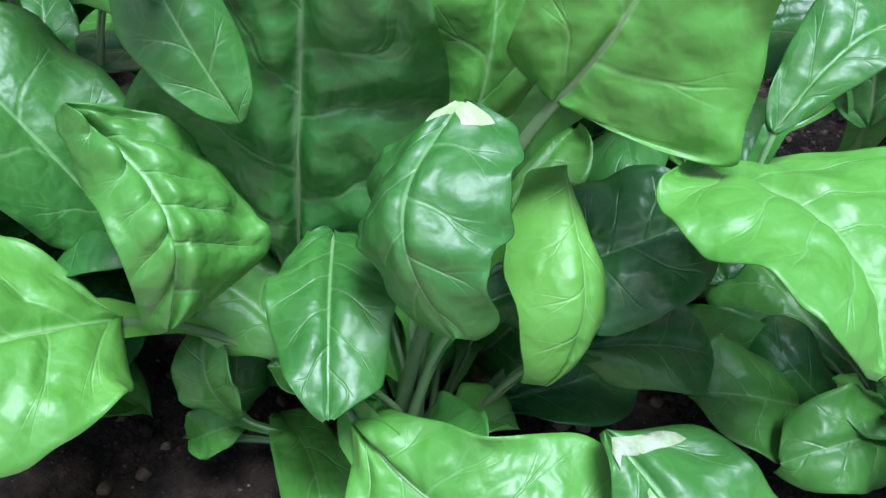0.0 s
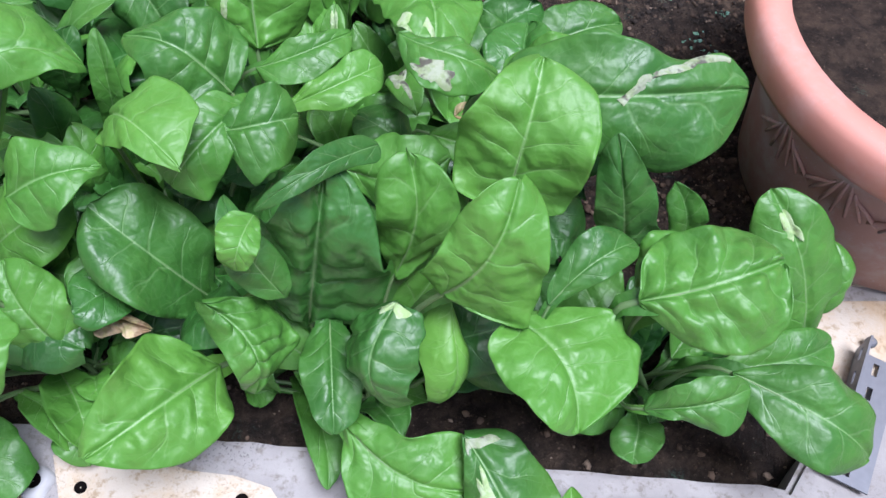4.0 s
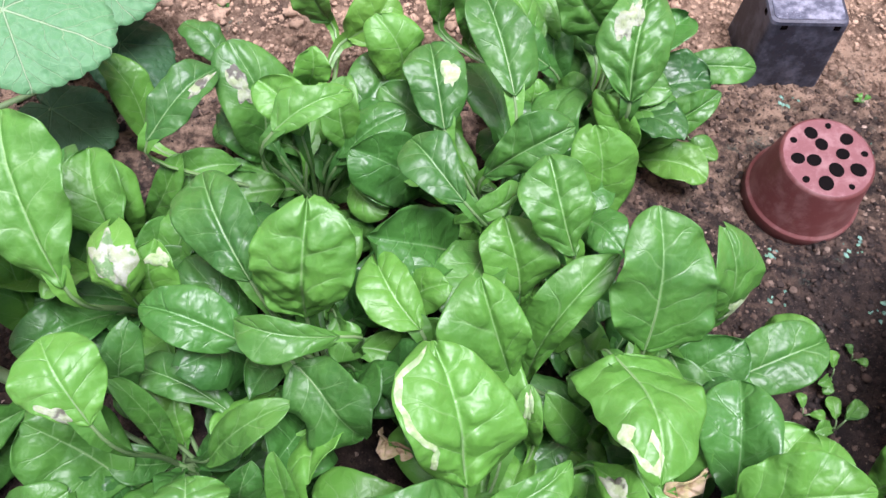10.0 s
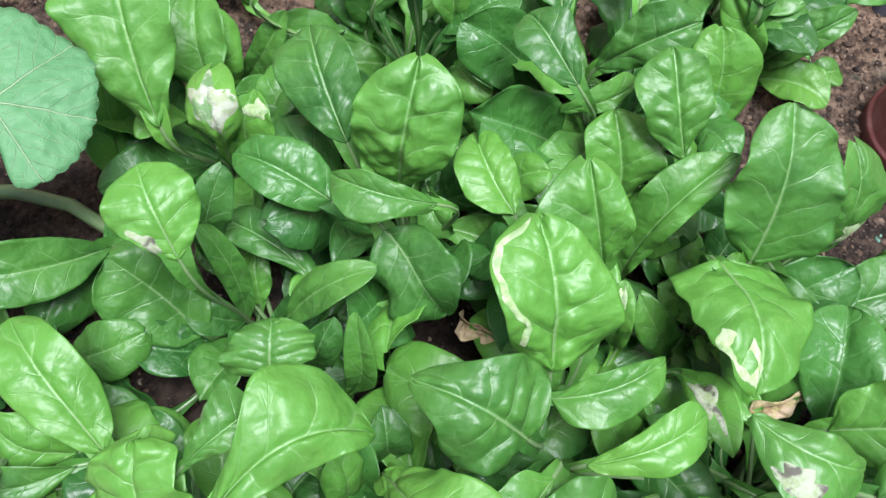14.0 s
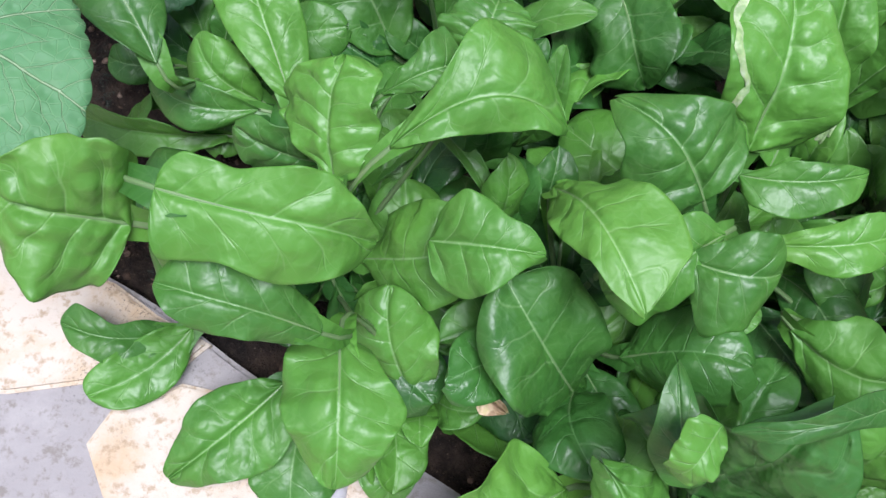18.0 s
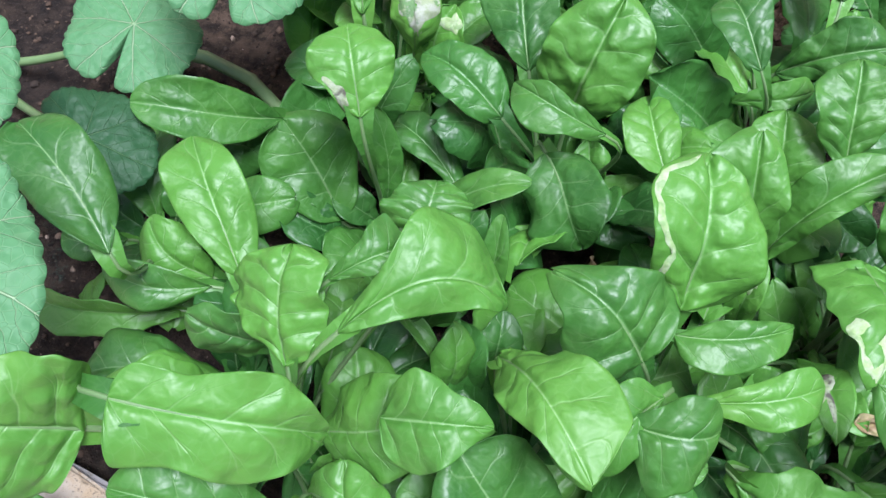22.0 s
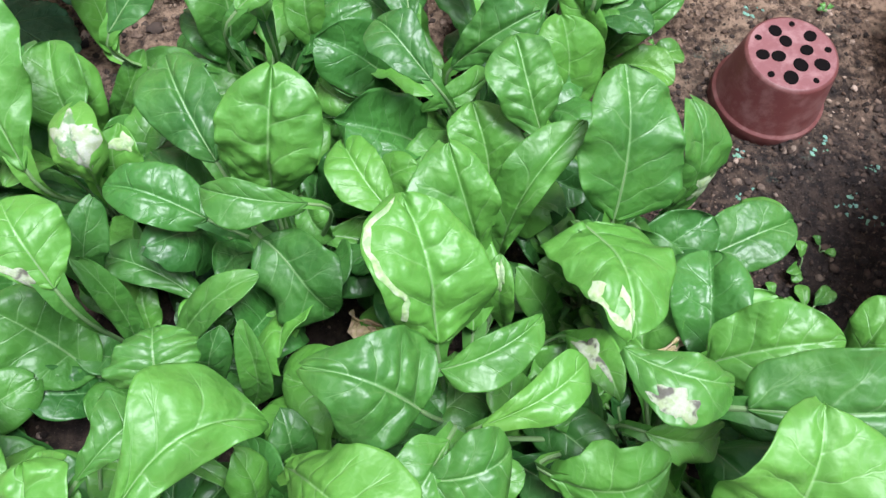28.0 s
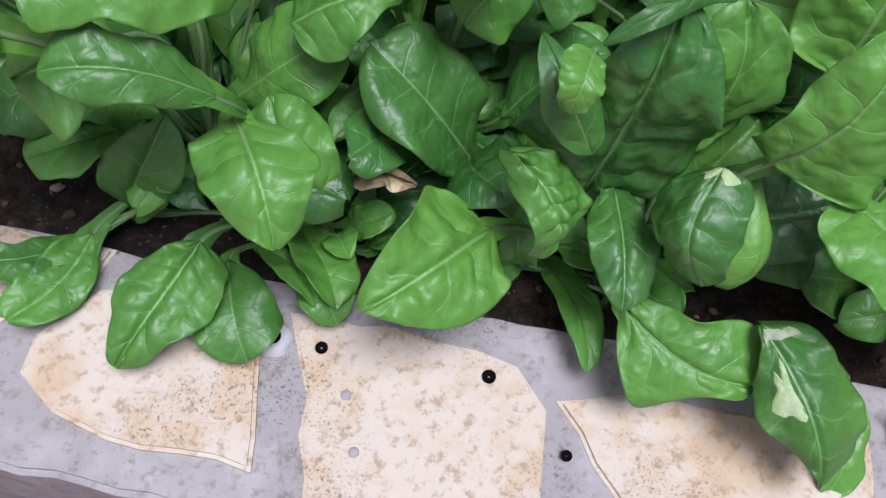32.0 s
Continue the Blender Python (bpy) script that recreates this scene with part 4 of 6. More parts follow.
def trail(ob, b, path, wide, material, seed, label):
    """A winding band of dead skin along a blade, through places (u, v)."""
    rnd = random.Random(seed)
    verts, faces = [], []
    steps = 8
    for i in range(len(path) - 1):
        for s in range(steps):
            t = s / steps
            u = path[i][0] * (1 - t) + path[i + 1][0] * t
            v = path[i][1] * (1 - t) + path[i + 1][1] * t
            du, dv = (path[i + 1][0] - path[i][0]) * b.length, (path[i + 1][1] - path[i][1]) * b.width * 0.5
            d = math.hypot(du, dv) or 1.0
            for k in (-1, -0.4, 0.4, 1):
                w = wide * (0.85 + 0.9 * noise.noise(((i + t) * 1.7, k, seed * 3.1))) * k
                uu, vv = u - dv / d * w / b.length, v + du / d * w / (b.width * 0.5)
                verts.append(tuple(b.at(min(0.99, max(0.01, uu)), min(1.02, max(-1.02, vv)), 0.0009 if abs(k) < 0.5 else 0.0002)))
    for i in range(len(verts) // 4 - 1):
        for k in range(3):
            faces.append((4 * i + k, 4 * i + k + 1, 4 * i + k + 5, 4 * i + k + 4))
    return smooth(part("scar", (verts, faces), material, ob, label))


def chard(x, y, z, label):
    return thing("chard_plant", (x, y, z), label, "chard", "chard plants in the bed")


# ---------------------------------------------------------------- the chard leaves, plant by plant
L = {}

plant = chard(0.0, 0.255, 0, 'chard plant with dark blistered and rolled leaves beside the kerb')
L['X'] = leaf(plant, (0.044, 0.250, 0.181), (0.079, 0.273, 0.261), 0.082, (-0.13, -0.94, 0.33), bow=0.01, pucker=0.82, left=(19, 22, 25, 25, 25, 20), right=(57, 51, 43, 35, 29, 21), fold=(-4, -10), bend=7, roll=0.01)
L['K'] = leaf(plant, (0.087, 0.249, 0.161), (0.124, 0.182, 0.144), 0.087, (0.21, -0.13, 0.97), bow=0.012, stalk=False, left=(6, 23, 42, 47, 50, 41), right=(6, 26, 36, 37, 32, 23), fold=(4, 4), bend=-7, roll=0.01)
L['L'] = leaf(plant, (-0.039, 0.270, 0.104), (-0.022, 0.275, 0.253), 0.103, (-0.05, -1.00, 0.04), bow=0.004, pucker=1.7, tint=-0.6, left=(6, 30, 57, 47, 32, 19), right=(6, 27, 42, 46, 39, 28), fold=(-4, -4), roll=0.01)
L['J2'] = leaf(plant, (0.006, 0.303, 0.251), (-0.056, 0.259, 0.249), 0.019, (0.27, -0.41, 0.87), bow=0.012, stalk=False, tint=0.2, left=(9, 9, 7, 7, 7, 5), right=(4, 8, 10, 9, 5, 4), fold=(-25, 12), bend=2, roll=0.01)
L['dk'] = leaf(plant, (0.016, 0.289, 0.130), (0.021, 0.325, 0.220), 0.051, (0.20, -0.91, 0.35), pucker=2, tint=-0.3)
L['I'] = leaf(plant, (-0.092, 0.238, 0.104), (-0.156, 0.168, 0.126), 0.078, (0.43, -0.12, 0.90), bow=0.01, pucker=1.36, tint=0.3, left=(6, 26, 36, 37, 30, 17), right=(6, 19, 41, 36, 30, 19), fold=(-6, 8), roll=0.35)
L['S1'] = leaf(plant, (-0.095, 0.243, 0.179), (-0.064, 0.209, 0.127), 0.052, (0.54, -0.52, 0.67), bow=0.014, pucker=2.6, stalk=False, left=(6, 12, 26, 29, 33, 36), right=(2, 6, 12, 16, 15, 10), fold=(-22, -18), bend=-10, roll=0.01)
L['sp'] = leaf(plant, (-0.024, 0.263, 0.123), (-0.017, 0.190, 0.115), 0.041, (0.03, -0.11, 0.99), left=(5, 10, 16, 21, 18, 15), right=(5, 12, 18, 20, 16, 12), fold=(-6, -8), roll=0.01)
L['cw'] = leaf(plant, (0.018, 0.243, 0.185), (0.015, 0.194, 0.143), 0.060, (-0.53, -0.55, 0.65), bow=0.014, stalk=False, left=(6, 16, 26, 27, 23, 17), right=(6, 17, 30, 34, 19, 23), fold=(-34, -30), bend=5, roll=0.01)
L['c2'] = leaf(plant, (0.053, 0.266, 0.150), (0.048, 0.216, 0.100), 0.026, (0.69, -0.55, 0.48), bow=0.012, cup=-0.008, tint=0.4, roll=-0.8, stalk=False)
L['c3'] = leaf(plant, (0.023, 0.290, 0.030), (0.068, 0.276, 0.110), 0.048, (-0.56, -0.81, 0.18), pucker=1.4, tint=-0.4)
L['Y1'] = leaf(plant, (-0.013, 0.206, 0.093), (0.067, 0.166, 0.079), 0.075, (-0.24, -0.71, 0.67), tint=-0.2, left=(4, 11, 22, 29, 36, 30), right=(6, 15, 31, 39, 16, 9), fold=(-18, 12), bend=8, roll=0.01)
L['Y2'] = leaf(plant, (0.061, 0.193, 0.109), (0.107, 0.116, 0.063), 0.064, (0.00, -0.51, 0.86), bow=0.01, stalk=False, left=(6, 24, 31, 35, 34, 28), right=(3, 7, 19, 28, 15, 5), fold=(-20, -20), bend=-5, roll=0.01)
L['Y3'] = leaf(plant, (-0.054, 0.269, 0.020), (-0.022, 0.179, 0.050), 0.027, (-0.09, 0.29, 0.95))
L['rl'] = leaf(plant, (-0.046, 0.250, 0.172), (-0.081, 0.288, 0.218), 0.030, (0.10, -0.72, 0.68), bow=0.012, tint=0.0, stalk=False, pucker=0.8, left=(4, 9, 14, 16, 12, 8), right=(4, 9, 14, 14, 10, 6), fold=(-10, -12), bend=-2, roll=0.01)
L['low1'] = leaf(plant, (0.103, 0.306, 0.050), (0.156, 0.280, 0.040), 0.027, (-0.15, -0.61, 0.78), tint=-0.4)
L['low2'] = leaf(plant, (0.111, 0.299, 0.030), (0.161, 0.269, 0.035), 0.033, (-0.25, -0.25, 0.94))
L['low3'] = leaf(plant, (0.107, 0.313, 0.030), (0.069, 0.291, 0.030), 0.018, (0.28, -0.48, 0.83))
L['c4'] = leaf(plant, (0.035, 0.293, 0.070), (0.060, 0.278, 0.130), 0.036, (-0.84, -0.50, 0.22))
L['b1'] = leaf(plant, (-0.076, 0.264, 0.020), (-0.067, 0.273, 0.060), 0.029, (0.33, -0.93, 0.13))
L['b2'] = leaf(plant, (-0.089, 0.254, 0.020), (-0.066, 0.255, 0.030), 0.021, (-0.31, -0.56, 0.77))
L['bE'] = leaf(plant, (-0.064, 0.248, 0.040), (-0.074, 0.255, 0.080), 0.026, (0.11, -0.97, 0.20))
L['Y4'] = leaf(plant, (0.139, 0.182, 0.045), (0.130, 0.123, 0.022), 0.031, (0.13, -0.38, 0.92), stalk=False)
L['Lc'] = leaf(plant, (-0.058, 0.264, 0.237), (-0.068, 0.239, 0.221), 0.024, (0.15, -0.58, 0.80), bow=0.012, tint=0.1, stalk=False, left=(3, 5, 9, 11, 10, 8), right=(12, 12, 14, 13, 11, 9), fold=(-14, -10), bend=2, roll=0.01)
PLANT_1 = plant

plant = chard(-0.13, 0.345, 0.01, 'chard plant with folded bright green leaves')
L['E'] = leaf(plant, (-0.215, 0.305, 0.186), (-0.156, 0.318, 0.201), 0.053, (-0.15, -0.39, 0.91), bow=0.012, tint=0.5, stalk=False, left=(6, 16, 27, 24, 16, 12), right=(6, 19, 27, 26, 20, 8), fold=(12, -10), roll=0.01)
L['J'] = leaf(plant, (-0.169, 0.366, 0.181), (-0.108, 0.301, 0.234), 0.053, (-0.59, 0.10, 0.80), bow=0.016, tint=0.28, left=(6, 11, 20, 26, 34, 31), right=(4, 11, 19, 20, 15, 11), fold=(-8, -18), bend=-5, roll=0.01)
L['H1'] = leaf(plant, (-0.079, 0.368, 0.205), (-0.122, 0.321, 0.181), 0.049, (0.15, -0.55, 0.80), bow=0.012, left=(4, 8, 14, 20, 23, 25), right=(6, 17, 21, 22, 23, 24), fold=(-10, -14), bend=2, roll=0.01)
L['H2'] = leaf(plant, (-0.093, 0.348, 0.204), (-0.046, 0.363, 0.201), 0.054, (0.14, -0.24, 0.96), bow=0.01, tint=0.2, left=(3, 7, 15, 22, 21, 16), right=(6, 16, 33, 30, 28, 18), fold=(12, -20), bend=6, roll=0.01)
L['Lb'] = leaf(plant, (-0.106, 0.294, 0.088), (-0.171, 0.311, 0.171), 0.075, (0.65, -0.47, 0.60), bow=0.008, tint=-0.3)
L['b8'] = leaf(plant, (-0.193, 0.367, 0.100), (-0.195, 0.379, 0.160), 0.028, (0.64, -0.75, 0.17))
L['b9'] = leaf(plant, (-0.171, 0.397, 0.100), (-0.175, 0.412, 0.140), 0.029, (0.44, -0.82, 0.35))
L['bD'] = leaf(plant, (-0.226, 0.315, 0.080), (-0.208, 0.317, 0.130), 0.023, (0.33, -0.94, -0.08))
PLANT_2 = plant

plant = chard(-0.285, 0.315, 0.01, 'large chard plant leaning over the cream flagstones')
L['D'] = leaf(plant, (-0.247, 0.325, 0.224), (-0.173, 0.378, 0.220), 0.055, (0.18, -0.19, 0.97), bow=0.02, pucker=1.3, left=(5, 7, 16, 35, 38, 33), right=(2, 7, 15, 17, 16, 12), fold=(6, -30), bend=-14, roll=0.01)
L['D2'] = leaf(plant, (-0.232, 0.402, 0.218), (-0.236, 0.432, 0.225), 0.050, (0.08, -0.24, 0.97), bow=0.008, left=(19, 22, 27, 23, 19, 15), right=(6, 12, 23, 23, 23, 17), fold=(-6, -6), roll=0.01)
L['D3'] = leaf(plant, (-0.264, 0.350, 0.226), (-0.232, 0.382, 0.231), 0.031, (0.07, -0.24, 0.97), bow=0.008, left=(2, 4, 7, 11, 17, 21), right=(2, 3, 6, 10, 10, 8), fold=(6, -20), roll=0.01)
L['F'] = leaf(plant, (-0.307, 0.237, 0.283), (-0.224, 0.269, 0.248), 0.051, (0.43, -0.12, 0.90), bow=0.016, tint=0.2, left=(16, 17, 18, 23, 23, 10), right=(28, 26, 24, 28, 26, 18), fold=(30, -28), bend=3, roll=0.01)
L['Fb'] = leaf(plant, (-0.232, 0.229, 0.218), (-0.300, 0.210, 0.248), 0.036, (0.45, -0.24, 0.86), bow=0.012, left=(4, 8, 12, 14, 16, 12), right=(6, 10, 15, 16, 18, 20), fold=(-12, 0), bend=2, roll=0.01)
L['Fc'] = leaf(plant, (-0.299, 0.276, 0.194), (-0.349, 0.250, 0.184), 0.070, (0.17, -0.68, 0.72), tint=0.1, left=(6, 10, 19, 29, 38, 36), right=(17, 21, 31, 28, 24, 18), fold=(6, 4), roll=0.01)
L['BL'] = leaf(plant, (-0.322, 0.228, 0.248), (-0.376, 0.211, 0.271), 0.079, (0.46, -0.62, 0.64), bow=0.012, pucker=1.6, tint=0.3, left=(27, 32, 36, 35, 27, 19), right=(6, 29, 42, 38, 33, 22), fold=(8, 12), bend=2, roll=0.01)
L['U2'] = leaf(plant, (-0.337, 0.370, 0.140), (-0.405, 0.437, 0.167), 0.049, (0.10, -0.29, 0.95), bow=0.008, left=(6, 10, 18, 24, 26, 23), right=(6, 14, 21, 23, 22, 16), fold=(10, -4), roll=0.01)
L['U3'] = leaf(plant, (-0.275, 0.319, 0.185), (-0.294, 0.373, 0.204), 0.058, (-0.38, -0.43, 0.82), pucker=1.3, left=(5, 13, 21, 30, 30, 27), right=(24, 26, 28, 28, 27, 20), fold=(10, 6), bend=-1, roll=0.01)
L['U3b'] = leaf(plant, (-0.287, 0.330, 0.162), (-0.335, 0.316, 0.191), 0.043, (0.49, -0.74, 0.46), left=(4, 10, 17, 21, 19, 14), right=(6, 14, 20, 22, 18, 14), fold=(-20, 14), roll=0.01)
L['U4'] = leaf(plant, (-0.271, 0.308, 0.194), (-0.287, 0.360, 0.231), 0.062, (-0.27, -0.61, 0.75), pucker=1.4, left=(6, 12, 23, 33, 35, 23), right=(6, 15, 24, 27, 25, 22), fold=(-6, -8), bend=-4, roll=0.01)
L['ud'] = leaf(plant, (-0.365, 0.375, 0.110), (-0.412, 0.381, 0.140), 0.040, (0.33, -0.67, 0.66))
L['ue'] = leaf(plant, (-0.358, 0.365, 0.120), (-0.428, 0.346, 0.130), 0.032, (0.26, -0.56, 0.78), heel=1.05)
L['uf'] = leaf(plant, (-0.383, 0.355, 0.080), (-0.477, 0.315, 0.090), 0.033, (0.39, -0.83, 0.40), tint=-0.3, heel=1.05)
L['db'] = leaf(plant, (-0.194, 0.249, 0.095), (-0.229, 0.289, 0.140), 0.059, (0.10, -0.70, 0.70), tint=-0.3, left=(6, 19, 30, 32, 26, 20), right=(14, 17, 25, 27, 25, 20), fold=(-10, -8), bend=-4, roll=0.01)
L['ll'] = leaf(plant, (-0.359, 0.228, 0.040), (-0.418, 0.201, 0.057), 0.034, (0.36, -0.22, 0.91), tint=-0.2, left=(6, 12, 16, 17, 13, 10), right=(4, 9, 12, 9, 14, 16), fold=(4, 4), bend=-6, roll=0.01)
L['ll2'] = leaf(plant, (-0.348, 0.238, 0.040), (-0.379, 0.169, 0.050), 0.040, (0.40, -0.05, 0.92), bow=-0.005)
L['b7'] = leaf(plant, (-0.228, 0.396, 0.100), (-0.225, 0.400, 0.170), 0.031, (0.42, -0.91, 0.03))
L['bA'] = leaf(plant, (-0.276, 0.409, 0.140), (-0.198, 0.369, 0.130), 0.013, (0.04, -0.16, 0.99))
PLANT_3 = plant

plant = chard(0.2, 0.265, 0, 'chard plant with cupped shiny leaves beside the terracotta planter')
L['s5'] = leaf(plant, (0.107, 0.249, 0.174), (0.160, 0.286, 0.189), 0.030, (-0.04, -0.33, 0.94), bow=0.01, left=(6, 8, 13, 17, 17, 13), right=(2, 4, 8, 12, 12, 10), fold=(8, -8), bend=-4, roll=0.01)
L['R1'] = leaf(plant, (0.169, 0.258, 0.150), (0.208, 0.281, 0.180), 0.058, (-0.42, -0.37, 0.83), bow=0.012)
L['R2'] = leaf(plant, (0.156, 0.247, 0.186), (0.241, 0.269, 0.199), 0.084, (-0.05, -0.35, 0.93), bow=0.012, pucker=1.63, tint=0.0, left=(6, 23, 37, 38, 33, 26), right=(6, 14, 34, 44, 46, 39), fold=(-20, -22), bend=4, roll=0.01)
L['Q'] = leaf(plant, (0.310, 0.276, 0.060), (0.260, 0.344, 0.170), 0.058, (0.19, -0.79, 0.58))
L['q9'] = leaf(plant, (0.310, 0.295, 0.080), (0.318, 0.327, 0.130), 0.033, (-0.10, -0.83, 0.55))
L['Z1'] = leaf(plant, (0.172, 0.207, 0.120), (0.233, 0.214, 0.141), 0.040, (-0.17, -0.67, 0.72), bow=0.008, left=(6, 9, 16, 18, 17, 13), right=(2, 4, 7, 16, 22, 17), fold=(8, -6), roll=0.01)
L['Z2'] = leaf(plant, (0.231, 0.234, 0.120), (0.325, 0.186, 0.100), 0.061, (-0.00, -0.39, 0.92), bow=0.01, point=0.62)
L['Z3'] = leaf(plant, (0.237, 0.254, 0.080), (0.326, 0.276, 0.080), 0.043, (0.11, -0.45, 0.88))
L['z4'] = leaf(plant, (0.185, 0.229, 0.060), (0.178, 0.194, 0.060), 0.035, (0.00, 0.00, 1.00))
PLANT_4 = plant

plant = chard(0.075, 0.41, 0.01, 'chard plant with broad glossy leaves scarred by leaf miners')
L['P'] = leaf(plant, (0.078, 0.371, 0.221), (0.232, 0.374, 0.232), 0.082, (-0.05, -0.54, 0.84), left=(24, 28, 36, 33, 22, 23), right=(6, 15, 30, 41, 46, 34), fold=(8, -10), bend=6, roll=-0.25)
L['M2'] = leaf(plant, (0.081, 0.306, 0.191), (0.096, 0.356, 0.268), 0.080, (-0.18, -0.81, 0.55), bow=0.016, pucker=1.02, tint=0.3, left=(29, 34, 39, 39, 31, 22), right=(32, 34, 39, 40, 40, 33), fold=(-10, 10), bend=1, roll=0.01)
L['n6'] = leaf(plant, (0.166, 0.310, 0.139), (0.144, 0.332, 0.230), 0.041, (-0.15, -0.97, 0.20), left=(6, 12, 19, 18, 16, 11), right=(6, 22, 21, 21, 16, 11), fold=(-12, -12), bend=2, roll=0.01)
L['Os'] = leaf(plant, (-0.019, 0.362, 0.150), (0.048, 0.353, 0.170), 0.059, (-0.24, -0.87, 0.43), tint=0.3, point=0.8)
L['M'] = leaf(plant, (0.014, 0.404, 0.236), (0.078, 0.388, 0.219), 0.041, (0.21, -0.17, 0.96), bow=0.01, stalk=False, left=(2, 6, 12, 14, 13, 8), right=(6, 11, 26, 27, 24, 18), fold=(-10, -14), bend=10, roll=0.01)
L['Mb'] = leaf(plant, (0.036, 0.379, 0.170), (0.086, 0.380, 0.160), 0.031, (0.17, -0.61, 0.77), tint=0.2)
L['O2'] = leaf(plant, (-0.060, 0.382, 0.186), (0.004, 0.415, 0.196), 0.032, (-0.01, -0.28, 0.96), bow=0.008, left=(2, 4, 8, 11, 15, 14), right=(5, 7, 11, 17, 16, 14), fold=(8, -6), bend=5, roll=0.01)
L['Pq'] = leaf(plant, (0.087, 0.426, 0.153), (0.164, 0.423, 0.186), 0.054, (-0.35, -0.52, 0.78), left=(6, 21, 26, 30, 27, 18), right=(6, 14, 23, 24, 20, 14), fold=(6, 0), bend=-5, roll=0.01)
L['n9'] = leaf(plant, (0.217, 0.456, 0.070), (0.238, 0.477, 0.130), 0.039, (-0.73, -0.52, 0.44))
L['b3'] = leaf(plant, (-0.015, 0.414, 0.090), (-0.046, 0.429, 0.140), 0.040, (0.66, -0.51, 0.56), tint=-0.4)
L['b5'] = leaf(plant, (0.236, 0.369, 0.050), (0.221, 0.391, 0.110), 0.030, (0.15, -0.91, 0.37))
L['b6'] = leaf(plant, (0.157, 0.568, 0.060), (0.202, 0.564, 0.100), 0.052, (-0.64, -0.35, 0.68))
PLANT_5 = plant

plant = chard(-0.075, 0.43, 0.01, 'chard plant with rounded blistered leaves and pale mined trails')
L['O'] = leaf(plant, (-0.081, 0.418, 0.185), (-0.018, 0.446, 0.194), 0.031, (-0.05, -0.20, 0.98), left=(2, 4, 9, 10, 9, 5), right=(15, 17, 21, 19, 16, 13), fold=(20, -12), bend=7, roll=0.01)
L['B'] = leaf(plant, (-0.081, 0.435, 0.183), (-0.100, 0.503, 0.243), 0.073, (0.36, -0.55, 0.75), bow=0.012, pucker=1.5, left=(5, 15, 28, 34, 36, 26), right=(26, 33, 37, 35, 30, 19), fold=(4, 6), roll=0.01)
L['B2'] = leaf(plant, (-0.030, 0.520, 0.089), (-0.067, 0.558, 0.215), 0.061, (0.27, -0.90, 0.35), left=(6, 8, 12, 18, 30, 39), right=(3, 5, 9, 13, 22, 17), fold=(10, 6), bend=-4, roll=0.01)
L['V'] = leaf(plant, (-0.092, 0.392, 0.187), (-0.155, 0.407, 0.223), 0.069, (0.39, -0.37, 0.84), bow=0.012, pucker=1.3, left=(6, 21, 31, 31, 23, 13), right=(26, 34, 38, 34, 23, 12), fold=(-12, -6), bend=2, roll=-0.25)
L['e4'] = leaf(plant, (-0.027, 0.490, 0.090), (-0.036, 0.501, 0.160), 0.023, (-0.38, -0.92, 0.10), tint=0.3)
L['e5'] = leaf(plant, (0.015, 0.494, 0.070), (-0.020, 0.507, 0.140), 0.027, (0.49, -0.78, 0.39))
L['e8'] = leaf(plant, (0.007, 0.463, 0.130), (0.028, 0.403, 0.160), 0.026, (-0.45, 0.27, 0.85), bow=0.012)
L['b4'] = leaf(plant, (-0.073, 0.367, 0.100), (-0.032, 0.371, 0.130), 0.029, (-0.39, -0.67, 0.63), tint=-0.3)
PLANT_6 = plant

plant = chard(0.05, 0.53, 0.015, 'chard plant with a tall upright leaf beside the upturned pot')
L['G'] = leaf(plant, (0.022, 0.524, 0.169), (0.037, 0.435, 0.173), 0.074, (0.19, 0.07, 0.98), bow=0.014, left=(38, 39, 41, 39, 31, 24), right=(32, 33, 34, 32, 27, 18), fold=(-8, -6), bend=-5, roll=-0.3)
L['A'] = leaf(plant, (0.043, 0.528, 0.166), (0.042, 0.585, 0.255), 0.071, (0.01, -0.84, 0.54), pucker=0.7, left=(6, 16, 29, 32, 29, 20), right=(33, 34, 39, 36, 32, 24), fold=(6, 4), bend=3, roll=0.01)
L['A2'] = leaf(plant, (0.101, 0.571, 0.102), (0.108, 0.601, 0.196), 0.055, (0.29, -0.92, 0.27), bow=0.01, left=(3, 8, 15, 21, 24, 22), right=(23, 25, 30, 31, 27, 20), fold=(20, -10), bend=8, roll=0.01)
L['Lr'] = leaf(plant, (0.111, 0.532, 0.087), (0.202, 0.563, 0.102), 0.051, (-0.05, -0.31, 0.95), left=(6, 12, 22, 27, 26, 20), right=(5, 12, 20, 25, 24, 17), fold=(10, 4), bend=-1, roll=0.01)
L['S'] = leaf(plant, (-0.030, 0.534, 0.102), (0.023, 0.574, 0.214), 0.036, (-0.44, -0.76, 0.48), bow=0.015, left=(6, 8, 14, 21, 23, 19), right=(2, 4, 9, 11, 12, 11), fold=(16, -4), bend=-8, roll=0.01)
L['S2'] = leaf(plant, (-0.028, 0.604, 0.085), (-0.042, 0.645, 0.153), 0.057, (0.00, -0.86, 0.51), left=(6, 11, 21, 26, 25, 23), right=(6, 9, 17, 31, 29, 22), fold=(12, 10), bend=4, roll=0.01)
L['S3'] = leaf(plant, (0.031, 0.573, 0.050), (-0.001, 0.587, 0.100), 0.049, (0.30, -0.85, 0.43), tint=-0.5)
L['e6'] = leaf(plant, (0.071, 0.543, 0.130), (0.110, 0.505, 0.100), 0.036, (-0.19, -0.72, 0.67), bow=0.012)
L['bG'] = leaf(plant, (0.085, 0.546, 0.080), (0.098, 0.553, 0.120), 0.033, (-0.56, -0.76, 0.32))
PLANT_7 = plant

